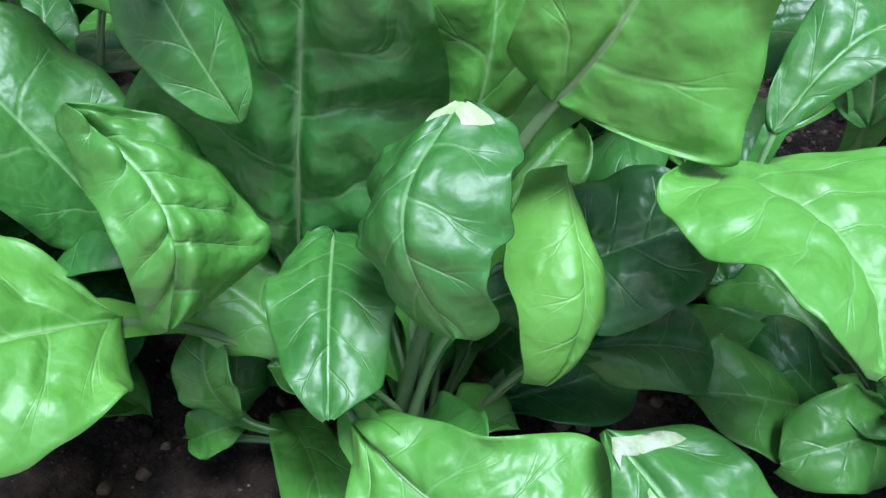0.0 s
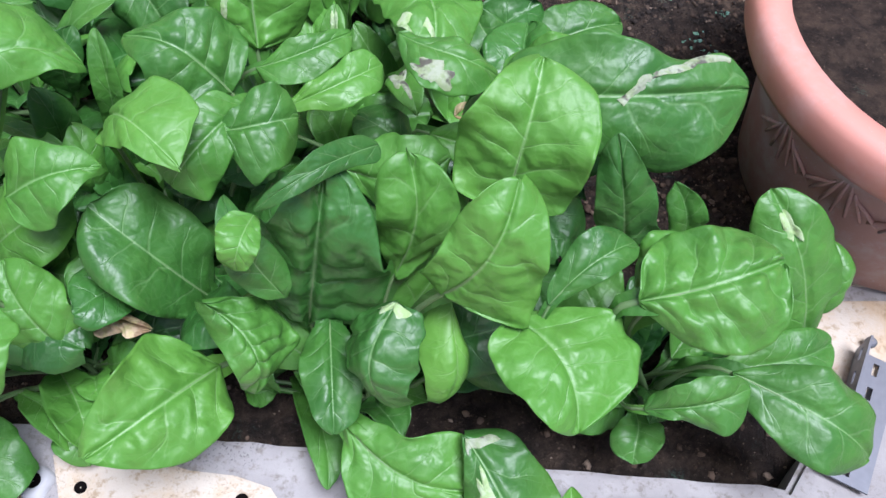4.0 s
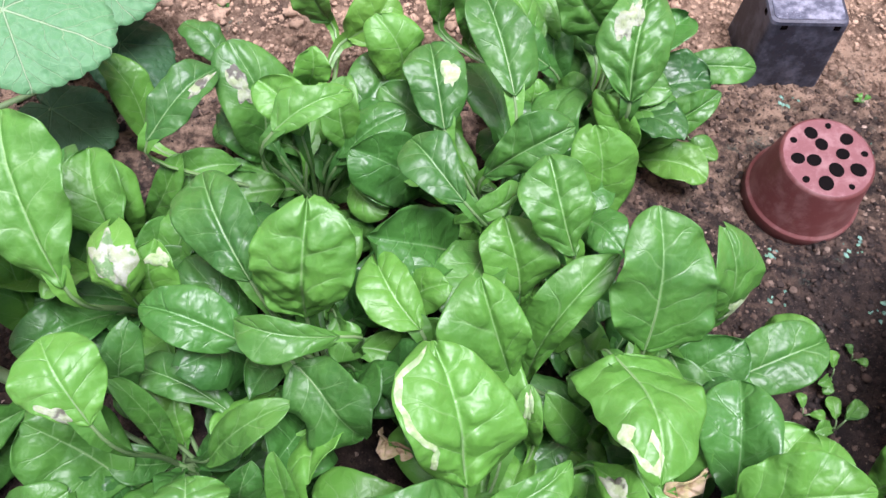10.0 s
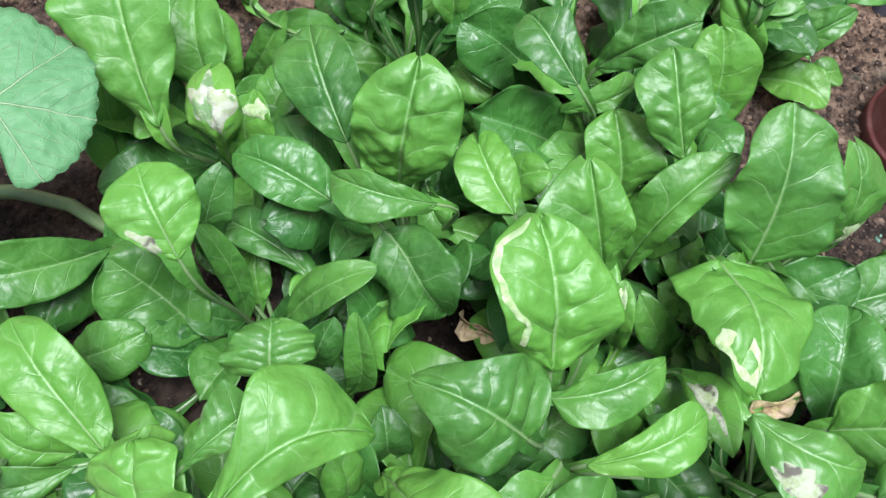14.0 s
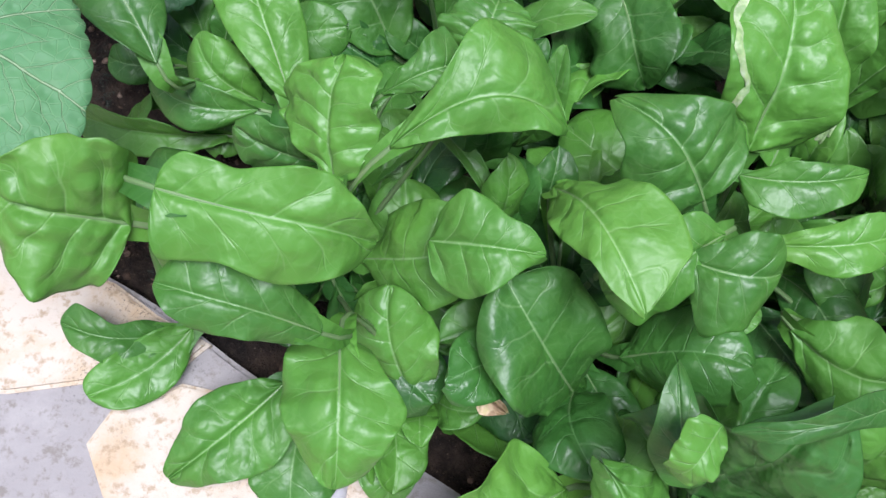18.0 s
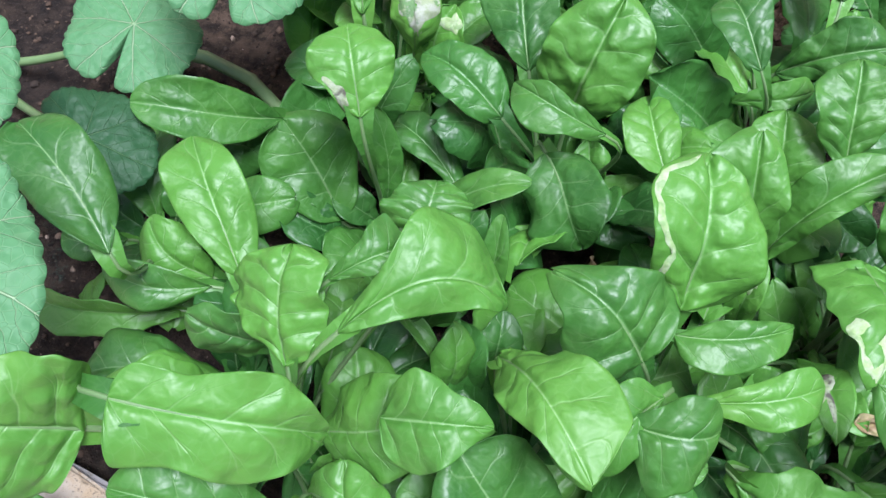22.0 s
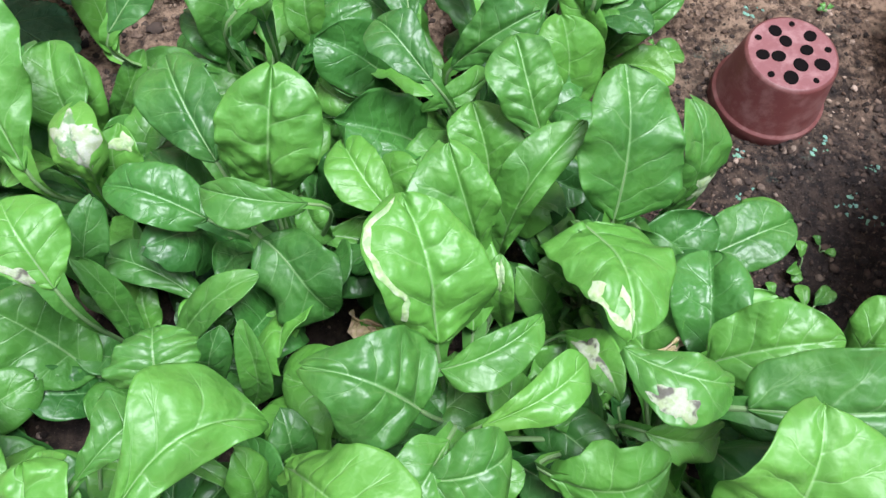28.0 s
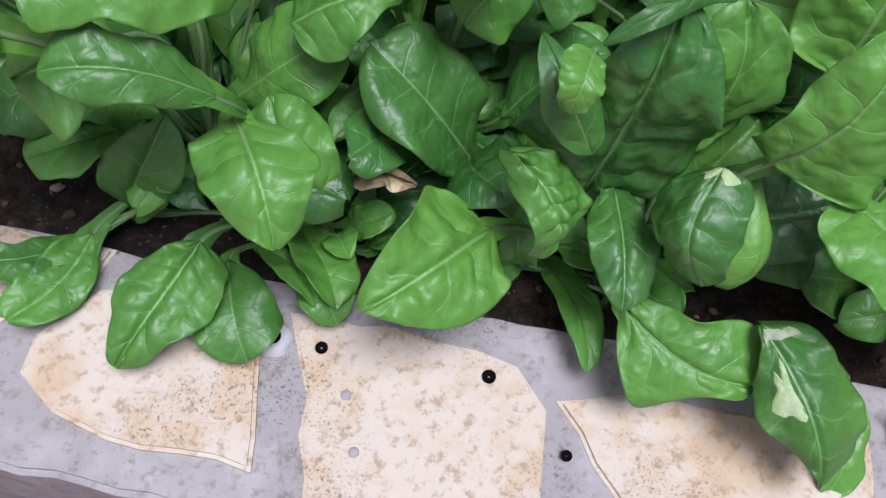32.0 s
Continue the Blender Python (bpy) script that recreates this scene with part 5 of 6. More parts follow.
plant = chard(-0.175, 0.57, 0.015, 'chard plant with a round upright blistered leaf')
L['C'] = leaf(plant, (-0.187, 0.566, 0.149), (-0.177, 0.601, 0.244), 0.069, (-0.14, -0.92, 0.36), bow=0.008, pucker=1.7, left=(6, 22, 35, 34, 33, 23), right=(6, 17, 28, 34, 34, 30), fold=(5, 8), roll=0.01)
L['C2'] = leaf(plant, (-0.224, 0.587, 0.166), (-0.260, 0.661, 0.193), 0.057, (-0.01, -0.35, 0.94), bow=0.01, pucker=1.2, left=(6, 12, 21, 28, 31, 28), right=(4, 13, 24, 26, 23, 16), fold=(-14, 10), bend=-2, roll=0.01)
L['C3'] = leaf(plant, (-0.157, 0.527, 0.201), (-0.224, 0.537, 0.207), 0.030, (0.03, -0.31, 0.95), bow=0.01, left=(5, 7, 12, 18, 20, 15), right=(2, 4, 8, 10, 10, 6), fold=(-8, 26), bend=-6, roll=0.01)
L['C4'] = leaf(plant, (-0.228, 0.544, 0.160), (-0.297, 0.567, 0.172), 0.044, (0.05, -0.33, 0.94), bow=0.008, tint=-0.5, left=(6, 12, 19, 21, 18, 12), right=(6, 16, 22, 23, 18, 13), fold=(6, 6), bend=2, roll=0.01)
L['C5'] = leaf(plant, (-0.106, 0.560, 0.139), (-0.140, 0.617, 0.152), 0.041, (-0.06, -0.25, 0.97), left=(6, 14, 22, 23, 22, 15), right=(4, 10, 16, 18, 18, 13), fold=(10, 8), bend=-4, roll=0.01)
L['C6'] = leaf(plant, (-0.191, 0.524, 0.165), (-0.144, 0.487, 0.130), 0.063, (-0.13, -0.77, 0.63), bow=0.014, shape=0.42)
L['C7'] = leaf(plant, (-0.168, 0.576, 0.130), (-0.146, 0.551, 0.120), 0.031, (-0.40, -0.62, 0.67))
L['C8'] = leaf(plant, (-0.345, 0.640, 0.060), (-0.421, 0.617, 0.080), 0.041, (0.30, -0.18, 0.94), tint=-0.6)
L['e7'] = leaf(plant, (-0.072, 0.625, 0.050), (-0.114, 0.631, 0.110), 0.033, (0.52, -0.74, 0.44), tint=-0.5)
L['e9'] = leaf(plant, (-0.201, 0.474, 0.050), (-0.169, 0.494, 0.120), 0.029, (-0.55, -0.70, 0.45), tint=-0.3)
L['bF'] = leaf(plant, (-0.152, 0.566, 0.100), (-0.106, 0.561, 0.080), 0.034, (0.36, -0.28, 0.89))
PLANT_8 = plant

plant = chard(-0.285, 0.5, 0.015, 'small chard plant with sparse leaves over bare soil')
L['U'] = leaf(plant, (-0.241, 0.514, 0.098), (-0.314, 0.550, 0.109), 0.033, (-0.01, -0.31, 0.95), bow=0.008, left=(2, 4, 8, 13, 14, 11), right=(6, 9, 14, 19, 17, 15), fold=(10, 6), bend=5, roll=0.01)
L['d'] = leaf(plant, (-0.301, 0.470, 0.204), (-0.330, 0.514, 0.232), 0.052, (0.15, -0.45, 0.88), bow=0.01, left=(6, 10, 18, 27, 26, 20), right=(4, 12, 22, 26, 26, 19), fold=(-8, -12), roll=0.01)
L['d2'] = leaf(plant, (-0.321, 0.528, 0.100), (-0.297, 0.548, 0.180), 0.030, (0.42, -0.90, 0.10), tint=-0.3)
L['dl'] = leaf(plant, (-0.322, 0.479, 0.060), (-0.375, 0.497, 0.130), 0.070, (0.58, -0.56, 0.59), bow=-0.006, tint=-0.2)
L['dl2'] = leaf(plant, (-0.296, 0.499, 0.040), (-0.315, 0.523, 0.150), 0.021, (0.55, -0.79, 0.27), heel=1.05)
L['dl3'] = leaf(plant, (-0.347, 0.422, 0.030), (-0.404, 0.449, 0.060), 0.045, (0.21, -0.49, 0.84), tint=-0.7)
L['Q1'] = leaf(plant, (-0.392, 0.528, 0.090), (-0.480, 0.468, 0.130), 0.046, (0.56, -0.32, 0.76), bow=0.01, heel=1.05)
L['e1'] = leaf(plant, (-0.255, 0.481, 0.100), (-0.193, 0.493, 0.170), 0.028, (-0.42, -0.75, 0.50), bow=0.008, heel=1.05)
L['e2'] = leaf(plant, (-0.208, 0.437, 0.080), (-0.200, 0.458, 0.170), 0.021, (0.14, -0.97, 0.21))
L['e3'] = leaf(plant, (-0.224, 0.441, 0.120), (-0.211, 0.451, 0.180), 0.027, (-0.12, -0.97, 0.19))
PLANT_9 = plant

plant = chard(-0.035, 0.69, 0.02, 'dense chard plant with many small curled leaves')
L['T'] = leaf(plant, (0.009, 0.615, 0.146), (-0.011, 0.669, 0.199), 0.053, (0.18, -0.66, 0.73), pucker=1.8, left=(6, 11, 22, 26, 30, 21), right=(5, 9, 17, 23, 23, 18), fold=(6, 10), bend=-3, roll=0.01)
L['T2'] = leaf(plant, (-0.054, 0.694, 0.137), (0.013, 0.706, 0.185), 0.046, (-0.24, -0.80, 0.55), bow=0.008, pucker=1.2, left=(6, 9, 16, 22, 28, 23), right=(4, 7, 14, 17, 18, 13), fold=(14, 4), bend=-4, roll=0.01)
L['T3'] = leaf(plant, (-0.074, 0.634, 0.192), (-0.111, 0.680, 0.206), 0.043, (-0.03, -0.31, 0.95), bow=0.008, left=(6, 10, 17, 20, 23, 18), right=(4, 7, 13, 18, 20, 12), fold=(4, 12), bend=-1, roll=0.01)
L['T4'] = leaf(plant, (-0.079, 0.650, 0.137), (-0.026, 0.670, 0.155), 0.022, (0.26, -0.92, 0.28), bow=0.01, stalk=False, left=(5, 6, 9, 12, 15, 13), right=(2, 3, 6, 7, 6, 4), fold=(-20, 20), bend=-4, roll=0.01)
L['T5'] = leaf(plant, (-0.161, 0.709, 0.110), (-0.131, 0.673, 0.120), 0.031, (-0.35, -0.03, 0.94), heel=1.05)
L['T6'] = leaf(plant, (0.042, 0.692, 0.060), (0.036, 0.727, 0.160), 0.061, (0.17, -0.93, 0.33), heel=1.05)
L['f4'] = leaf(plant, (-0.031, 0.733, 0.188), (-0.055, 0.818, 0.224), 0.049, (-0.03, -0.40, 0.92), left=(5, 9, 16, 21, 22, 16), right=(6, 20, 26, 25, 20, 13), fold=(8, 8), bend=2, roll=0.01)
L['f9'] = leaf(plant, (-0.085, 0.717, 0.169), (-0.095, 0.782, 0.196), 0.048, (-0.03, -0.38, 0.92), bow=0.008, left=(6, 14, 20, 22, 24, 18), right=(6, 11, 21, 23, 24, 18), fold=(8, 8), roll=0.01)
L['f10'] = leaf(plant, (-0.086, 0.746, 0.120), (-0.136, 0.769, 0.160), 0.039, (0.27, -0.65, 0.71))
L['f23'] = leaf(plant, (-0.200, 0.810, 0.120), (-0.193, 0.814, 0.160), 0.032, (-0.15, -0.98, 0.12))
L['bH'] = leaf(plant, (-0.144, 0.676, 0.060), (-0.164, 0.682, 0.100), 0.029, (0.25, -0.93, 0.26))
L['bI'] = leaf(plant, (-0.086, 0.675, 0.050), (-0.104, 0.675, 0.100), 0.029, (0.55, -0.81, 0.20), tint=-0.6)
L['bJ'] = leaf(plant, (-0.068, 0.769, 0.080), (-0.092, 0.781, 0.130), 0.034, (0.46, -0.79, 0.41))
L['bK'] = leaf(plant, (0.059, 0.654, 0.050), (0.036, 0.663, 0.080), 0.028, (0.57, -0.55, 0.60))
L['bN'] = leaf(plant, (-0.123, 0.701, 0.100), (-0.155, 0.695, 0.140), 0.036, (0.76, -0.32, 0.56))
PLANT_10 = plant

plant = chard(-0.2, 0.735, 0.02, 'chard plant with torn crinkled leaves towards the back')
L['f6'] = leaf(plant, (-0.314, 0.711, 0.167), (-0.261, 0.763, 0.191), 0.038, (-0.03, -0.39, 0.92), bow=0.01, left=(6, 9, 16, 18, 19, 16), right=(6, 10, 17, 18, 17, 12), fold=(12, 10), roll=0.01)
L['f7'] = leaf(plant, (-0.237, 0.741, 0.100), (-0.250, 0.779, 0.200), 0.063, (0.50, -0.78, 0.36))
L['f8'] = leaf(plant, (-0.207, 0.674, 0.222), (-0.151, 0.699, 0.235), 0.032, (-0.03, -0.39, 0.92), bow=0.008, left=(6, 11, 20, 15, 9, 8), right=(3, 6, 10, 12, 11, 9), fold=(8, -6), bend=-2, roll=0.01)
L['f8b'] = leaf(plant, (-0.191, 0.695, 0.190), (-0.220, 0.724, 0.220), 0.036, (0.17, -0.62, 0.77))
L['f15'] = leaf(plant, (-0.190, 0.932, 0.073), (-0.210, 0.947, 0.141), 0.042, (-0.14, -0.97, 0.17), left=(6, 15, 20, 21, 23, 20), right=(5, 8, 14, 18, 18, 17), fold=(10, 10), bend=-3, roll=0.01)
L['f16'] = leaf(plant, (-0.171, 0.891, 0.090), (-0.127, 0.911, 0.130), 0.054, (0.04, -0.91, 0.42))
L['f17'] = leaf(plant, (-0.118, 0.827, 0.100), (-0.137, 0.838, 0.170), 0.049, (0.44, -0.86, 0.25))
L['f18'] = leaf(plant, (-0.286, 0.884, 0.060), (-0.328, 0.918, 0.090), 0.034, (0.45, -0.22, 0.87))
L['f19'] = leaf(plant, (-0.356, 0.805, 0.050), (-0.380, 0.835, 0.130), 0.038, (0.57, -0.69, 0.43))
L['f20'] = leaf(plant, (-0.162, 0.734, 0.120), (-0.162, 0.763, 0.180), 0.034, (0.03, -0.90, 0.44))
L['bO'] = leaf(plant, (-0.215, 0.732, 0.030), (-0.233, 0.752, 0.080), 0.047, (0.45, -0.76, 0.47), tint=-0.5)
L['bP'] = leaf(plant, (-0.174, 0.744, 0.050), (-0.202, 0.757, 0.100), 0.029, (0.38, -0.82, 0.43), tint=-0.3)
PLANT_11 = plant

plant = chard(0.05, 0.83, 0.02, 'tall chard plant in front of the concrete edging')
L['f1'] = leaf(plant, (0.006, 0.930, 0.095), (0.037, 0.952, 0.198), 0.093, (0.38, -0.92, 0.08), left=(6, 15, 34, 45, 55, 46), right=(6, 23, 32, 39, 32, 24), fold=(10, 10), bend=-5, roll=0.01)
L['f2'] = leaf(plant, (-0.054, 0.902, 0.071), (-0.060, 0.916, 0.217), 0.051, (-0.09, -0.99, 0.09), left=(3, 8, 15, 22, 23, 16), right=(6, 13, 22, 28, 27, 20), fold=(8, 8), bend=5, roll=0.01)
L['f3'] = leaf(plant, (0.072, 0.861, 0.117), (0.023, 0.869, 0.185), 0.067, (-0.00, -0.99, 0.12), left=(6, 13, 23, 29, 23, 18), right=(6, 14, 28, 32, 38, 25), fold=(4, 8), bend=2, roll=0.01)
L['f5'] = leaf(plant, (0.066, 0.749, 0.161), (0.085, 0.829, 0.212), 0.060, (-0.10, -0.52, 0.85), bow=0.008, pucker=2, left=(6, 17, 30, 33, 26, 20), right=(6, 13, 26, 27, 25, 16), fold=(10, 6), bend=-5, roll=0.01)
L['f11'] = leaf(plant, (0.136, 0.853, 0.093), (0.210, 0.842, 0.099), 0.037, (-0.14, -0.47, 0.87), left=(4, 7, 13, 17, 18, 13), right=(6, 11, 19, 18, 18, 13), fold=(6, 4), bend=1, roll=0.01)
L['f12'] = leaf(plant, (0.097, 0.777, 0.060), (0.161, 0.794, 0.120), 0.034, (-0.30, -0.79, 0.54), bow=0.008, pucker=1.5, left=(6, 9, 16, 19, 18, 15), right=(3, 8, 13, 14, 13, 9), fold=(12, 4), bend=-4, roll=0.01)
L['f13'] = leaf(plant, (0.104, 0.782, 0.040), (0.160, 0.751, 0.050), 0.041, (-0.35, -0.34, 0.87), heel=1.05)
L['f13b'] = leaf(plant, (0.143, 0.776, 0.050), (0.171, 0.783, 0.060), 0.028, (-0.21, -0.41, 0.89))
L['f14'] = leaf(plant, (0.076, 0.743, 0.090), (0.042, 0.764, 0.160), 0.032, (0.00, -0.96, 0.29))
L['f14b'] = leaf(plant, (0.018, 0.803, 0.100), (0.045, 0.810, 0.120), 0.035, (-0.20, -0.81, 0.55))
L['f24'] = leaf(plant, (-0.084, 0.904, 0.100), (-0.092, 0.921, 0.150), 0.032, (0.17, -0.92, 0.34))
L['bL'] = leaf(plant, (-0.017, 0.791, 0.080), (-0.002, 0.803, 0.130), 0.039, (0.27, -0.95, 0.15))
L['bM'] = leaf(plant, (0.080, 0.900, 0.080), (0.055, 0.859, 0.100), 0.024, (0.36, 0.23, 0.91))
PLANT_12 = plant

plant = chard(-0.335, 0.63, 0.02, 'chard plant with a tall pale leaf and a white withered leaf')
L['f21'] = leaf(plant, (-0.349, 0.678, 0.070), (-0.360, 0.707, 0.160), 0.044, (0.11, -0.94, 0.32), pucker=2)
L['f22'] = leaf(plant, (-0.337, 0.700, 0.070), (-0.294, 0.719, 0.140), 0.024, (-0.04, -0.96, 0.29))
L['W'] = leaf(plant, (-0.312, 0.588, 0.140), (-0.320, 0.618, 0.190), 0.038, (0.20, -0.83, 0.53), bow=0.02, cup=-0.012, pucker=2, tint=0.4)
L['W2'] = leaf(plant, (-0.296, 0.598, 0.110), (-0.294, 0.619, 0.170), 0.044, (0.11, -0.94, 0.33))
L['N0'] = leaf(plant, (-0.350, 0.581, 0.170), (-0.382, 0.674, 0.248), 0.076, (0.05, -0.63, 0.77), bow=0.008, tint=0.3, left=(11, 15, 26, 36, 41, 31), right=(4, 11, 24, 32, 35, 30), fold=(8, 6), bend=-3, roll=0.01)
L['N1'] = leaf(plant, (-0.407, 0.595, 0.050), (-0.417, 0.649, 0.160), 0.051, (0.90, -0.35, 0.26), heel=1.05)
L['N2'] = leaf(plant, (-0.339, 0.624, 0.070), (-0.408, 0.606, 0.100), 0.044, (0.42, -0.10, 0.90), tint=-0.6)
PLANT_13 = plant

plant = chard(-0.44, 0.42, 0.01, 'chard plant half hidden under pumpkin leaves')
L['Yl'] = leaf(plant, (-0.398, 0.335, 0.180), (-0.488, 0.383, 0.203), 0.051, (0.10, -0.27, 0.96), tint=-0.2)
PLANT_14 = plant

plant = chard(-0.2, 0.27, 0.0, 'young chard plant with leaves lying on the kerb')
L['I2'] = leaf(plant, (-0.270, 0.227, 0.068), (-0.309, 0.148, 0.044), 0.061, (0.01, -0.29, 0.96), bow=0.008, pucker=1.5, tint=0.1, left=(23, 27, 34, 31, 21, 15), right=(6, 13, 24, 27, 20, 11), fold=(8, 6), bend=-3, roll=0.01)
L['I3'] = leaf(plant, (-0.255, 0.224, 0.050), (-0.232, 0.162, 0.040), 0.054, (-0.13, -0.20, 0.97))
L['fr'] = leaf(plant, (-0.231, 0.240, 0.188), (-0.200, 0.175, 0.173), 0.061, (0.07, -0.19, 0.98), bow=0.014, tint=0.2, left=(5, 15, 24, 32, 25, 16), right=(24, 27, 29, 29, 22, 13), fold=(-10, -14), bend=-2, roll=0.01)
L['lf'] = leaf(plant, (-0.200, 0.230, 0.040), (-0.181, 0.194, 0.040), 0.038, (-0.00, 0.00, 1.00))
L['lg'] = leaf(plant, (-0.217, 0.260, 0.040), (-0.181, 0.199, 0.050), 0.042, (0.04, 0.19, 0.98), tint=-0.2)
L['lh'] = leaf(plant, (-0.240, 0.242, 0.040), (-0.193, 0.201, 0.050), 0.029, (-0.07, 0.16, 0.98))
L['bB'] = leaf(plant, (-0.329, 0.264, 0.030), (-0.290, 0.274, 0.120), 0.048, (0.04, -0.99, 0.09), tint=-0.4)
L['bC'] = leaf(plant, (-0.254, 0.298, 0.070), (-0.234, 0.300, 0.120), 0.029, (0.29, -0.96, -0.08))
PLANT_15 = plant


# ---------------------------------------------------------------- marks of leaf miners
MINED = "pale papery leaf miner scar"
trail(*L["B"], [(0.97, -0.60), (0.86, -0.92), (0.70, -0.90), (0.53, -0.82), (0.37, -0.60), (0.22, -0.85)], 0.0026, SCAR, 1, MINED)
trail(*L["G"], [(0.62, 0.70), (0.72, 0.92), (0.84, 0.85), (0.93, 0.45), (0.90, 0.05), (0.78, 0.10), (0.70, 0.35)], 0.0048, SCAR, 2, MINED)
scar(*L["M"], 0.42, 0.66, 0.20, 0.38, SCAR_GREY, 3, "grey mouldy leaf miner scar")
trail(*L["P"], [(0.45, 0.10), (0.55, -0.25), (0.66, -0.60), (0.75, -0.90), (0.93, -0.86)], 0.0042, SCAR_GREY, 4, "grey streaked leaf miner scar")
scar(*L["Q"], 0.80, 0.0, 0.09, 0.22, SCAR, 5, MINED)
trail(*L["cw"], [(0.06, -0.75), (0.03, -0.3), (0.03, 0.3), (0.07, 0.7)], 0.0050, SCAR, 6, "pale yellow fold at the top of a rolled leaf")
trail(*L["Y2"], [(0.10, -0.7), (0.06, 0.0), (0.10, 0.75)], 0.0035, SCAR_GREY, 7, "brown scorched fold")
scar(*L["Y2"], 0.35, 0.35, 0.16, 0.35, SCAR, 27, MINED)
scar(*L["f9"], 0.55, 0.45, 0.18, 0.28, SCAR, 8, MINED)
scar(*L["f1"], 0.60, 0.55, 0.12, 0.28, SCAR, 9, MINED)
scar(*L["f5"], 0.62, -0.35, 0.22, 0.30, SCAR_GREY, 10, "brown eaten patch")
scar(*L["W"], 0.70, 0.0, 0.34, 0.95, WITHERED, 11, "white withered leaf skin")
scar(*L["W2"], 0.85, 0.4, 0.12, 0.5, SCAR, 12, MINED)
scar(*L["f7"], 0.72, -0.35, 0.16, 0.35, SCAR_GREY, 13, "grey mouldy leaf miner scar")
scar(*L["f6"], 0.75, 0.45, 0.16, 0.35, SCAR_GREY, 14, "grey mouldy leaf miner scar")
scar(*L["A2"], 0.30, 0.55, 0.15, 0.4, SCAR, 15, MINED)
scar(*L["e8"], 0.55, 0.2, 0.34, 0.6, SCAR_GREY, 16, "grey mouldy leaf skin")
scar(*L["d"], 0.25, -0.75, 0.16, 0.30, SCAR_GREY, 17, "brown eaten patch")
scar(*L["e4"], 0.85, 0.0, 0.14, 0.5, SCAR, 18, MINED)


# ---------------------------------------------------------------- low leaves round each crown
def undergrowth(plant, count, reach, seed, low=0.03, high=0.13):
    count = round(count * 1.45)
    rnd = random.Random(seed)
    c = plant.location
    for i in range(count):
        a = 2 * math.pi * (i + rnd.random() * 0.8) / count
        r = reach * rnd.uniform(0.20, 0.72)
        base = Vector((c.x + r * math.cos(a), c.y + r * math.sin(a), c.z + rnd.uniform(low, high) * 0.75))
        n = rnd.uniform(0.048, 0.092)
        b = a + rnd.uniform(-0.7, 0.7)
        rise = rnd.uniform(-0.2, 0.75)
        tip = base + Vector((n * math.cos(b) * (1 - 0.3 * rise), n * math.sin(b) * (1 - 0.3 * rise), n * rise))
        tip.z = max(tip.z, 0.026)
        up = Vector((rnd.uniform(-0.5, 0.5), rnd.uniform(-0.6, 0.1), 1.0))
        fold = rnd.choice((-0.10, 0.0, 0.10, 0.28))
        width = n * rnd.uniform(0.52, 0.74)
        # mostly dark green, to put the shade between plants into the leaf colour
        tint = rnd.choice((-0.6, -0.6, -0.2, 0.0))
        if tip.y < inner_edge(tip.x) + 0.012:
            continue
        leaf(plant, base, tip, width, up, rnd.uniform(0.004, 0.012), width * fold, 0.54, 1.0, tint)
    # young leaves standing in the heart of the plant
    for i in range(4):
        a = 1.57 * i + rnd.uniform(-0.5, 0.5)
        base = c + Vector((0.012 * math.cos(a), 0.012 * math.sin(a), 0.030 + rnd.uniform(0, 0.015)))
        n = rnd.uniform(0.040, 0.060)
        tip = base + Vector((0.75 * n * math.cos(a), 0.75 * n * math.sin(a), 0.65 * n))
        leaf(plant, base, tip, n * 0.6, (0.1 - math.cos(a), -0.5 - math.sin(a), 1.2), 0.004, n * 0.1, 0.55, 1.0, rnd.choice((-0.6, -0.2, 0.0)))


undergrowth(PLANT_1, 16, 0.085, 101)
undergrowth(PLANT_2, 17, 0.090, 102)
undergrowth(PLANT_3, 17, 0.085, 103)
undergrowth(PLANT_4, 12, 0.065, 104, 0.02, 0.08)
undergrowth(PLANT_5, 17, 0.090, 105)
undergrowth(PLANT_6, 16, 0.085, 106)
undergrowth(PLANT_7, 10, 0.065, 107, 0.02, 0.09)
undergrowth(PLANT_8, 14, 0.080, 108)
undergrowth(PLANT_9, 6, 0.050, 109, 0.02, 0.06)
undergrowth(PLANT_10, 18, 0.090, 110)
undergrowth(PLANT_11, 16, 0.080, 111)
undergrowth(PLANT_12, 14, 0.080, 112)
undergrowth(PLANT_13, 12, 0.070, 113)
undergrowth(PLANT_14, 6, 0.060, 114, 0.02, 0.07)
undergrowth(PLANT_15, 10, 0.060, 115, 0.02, 0.07)


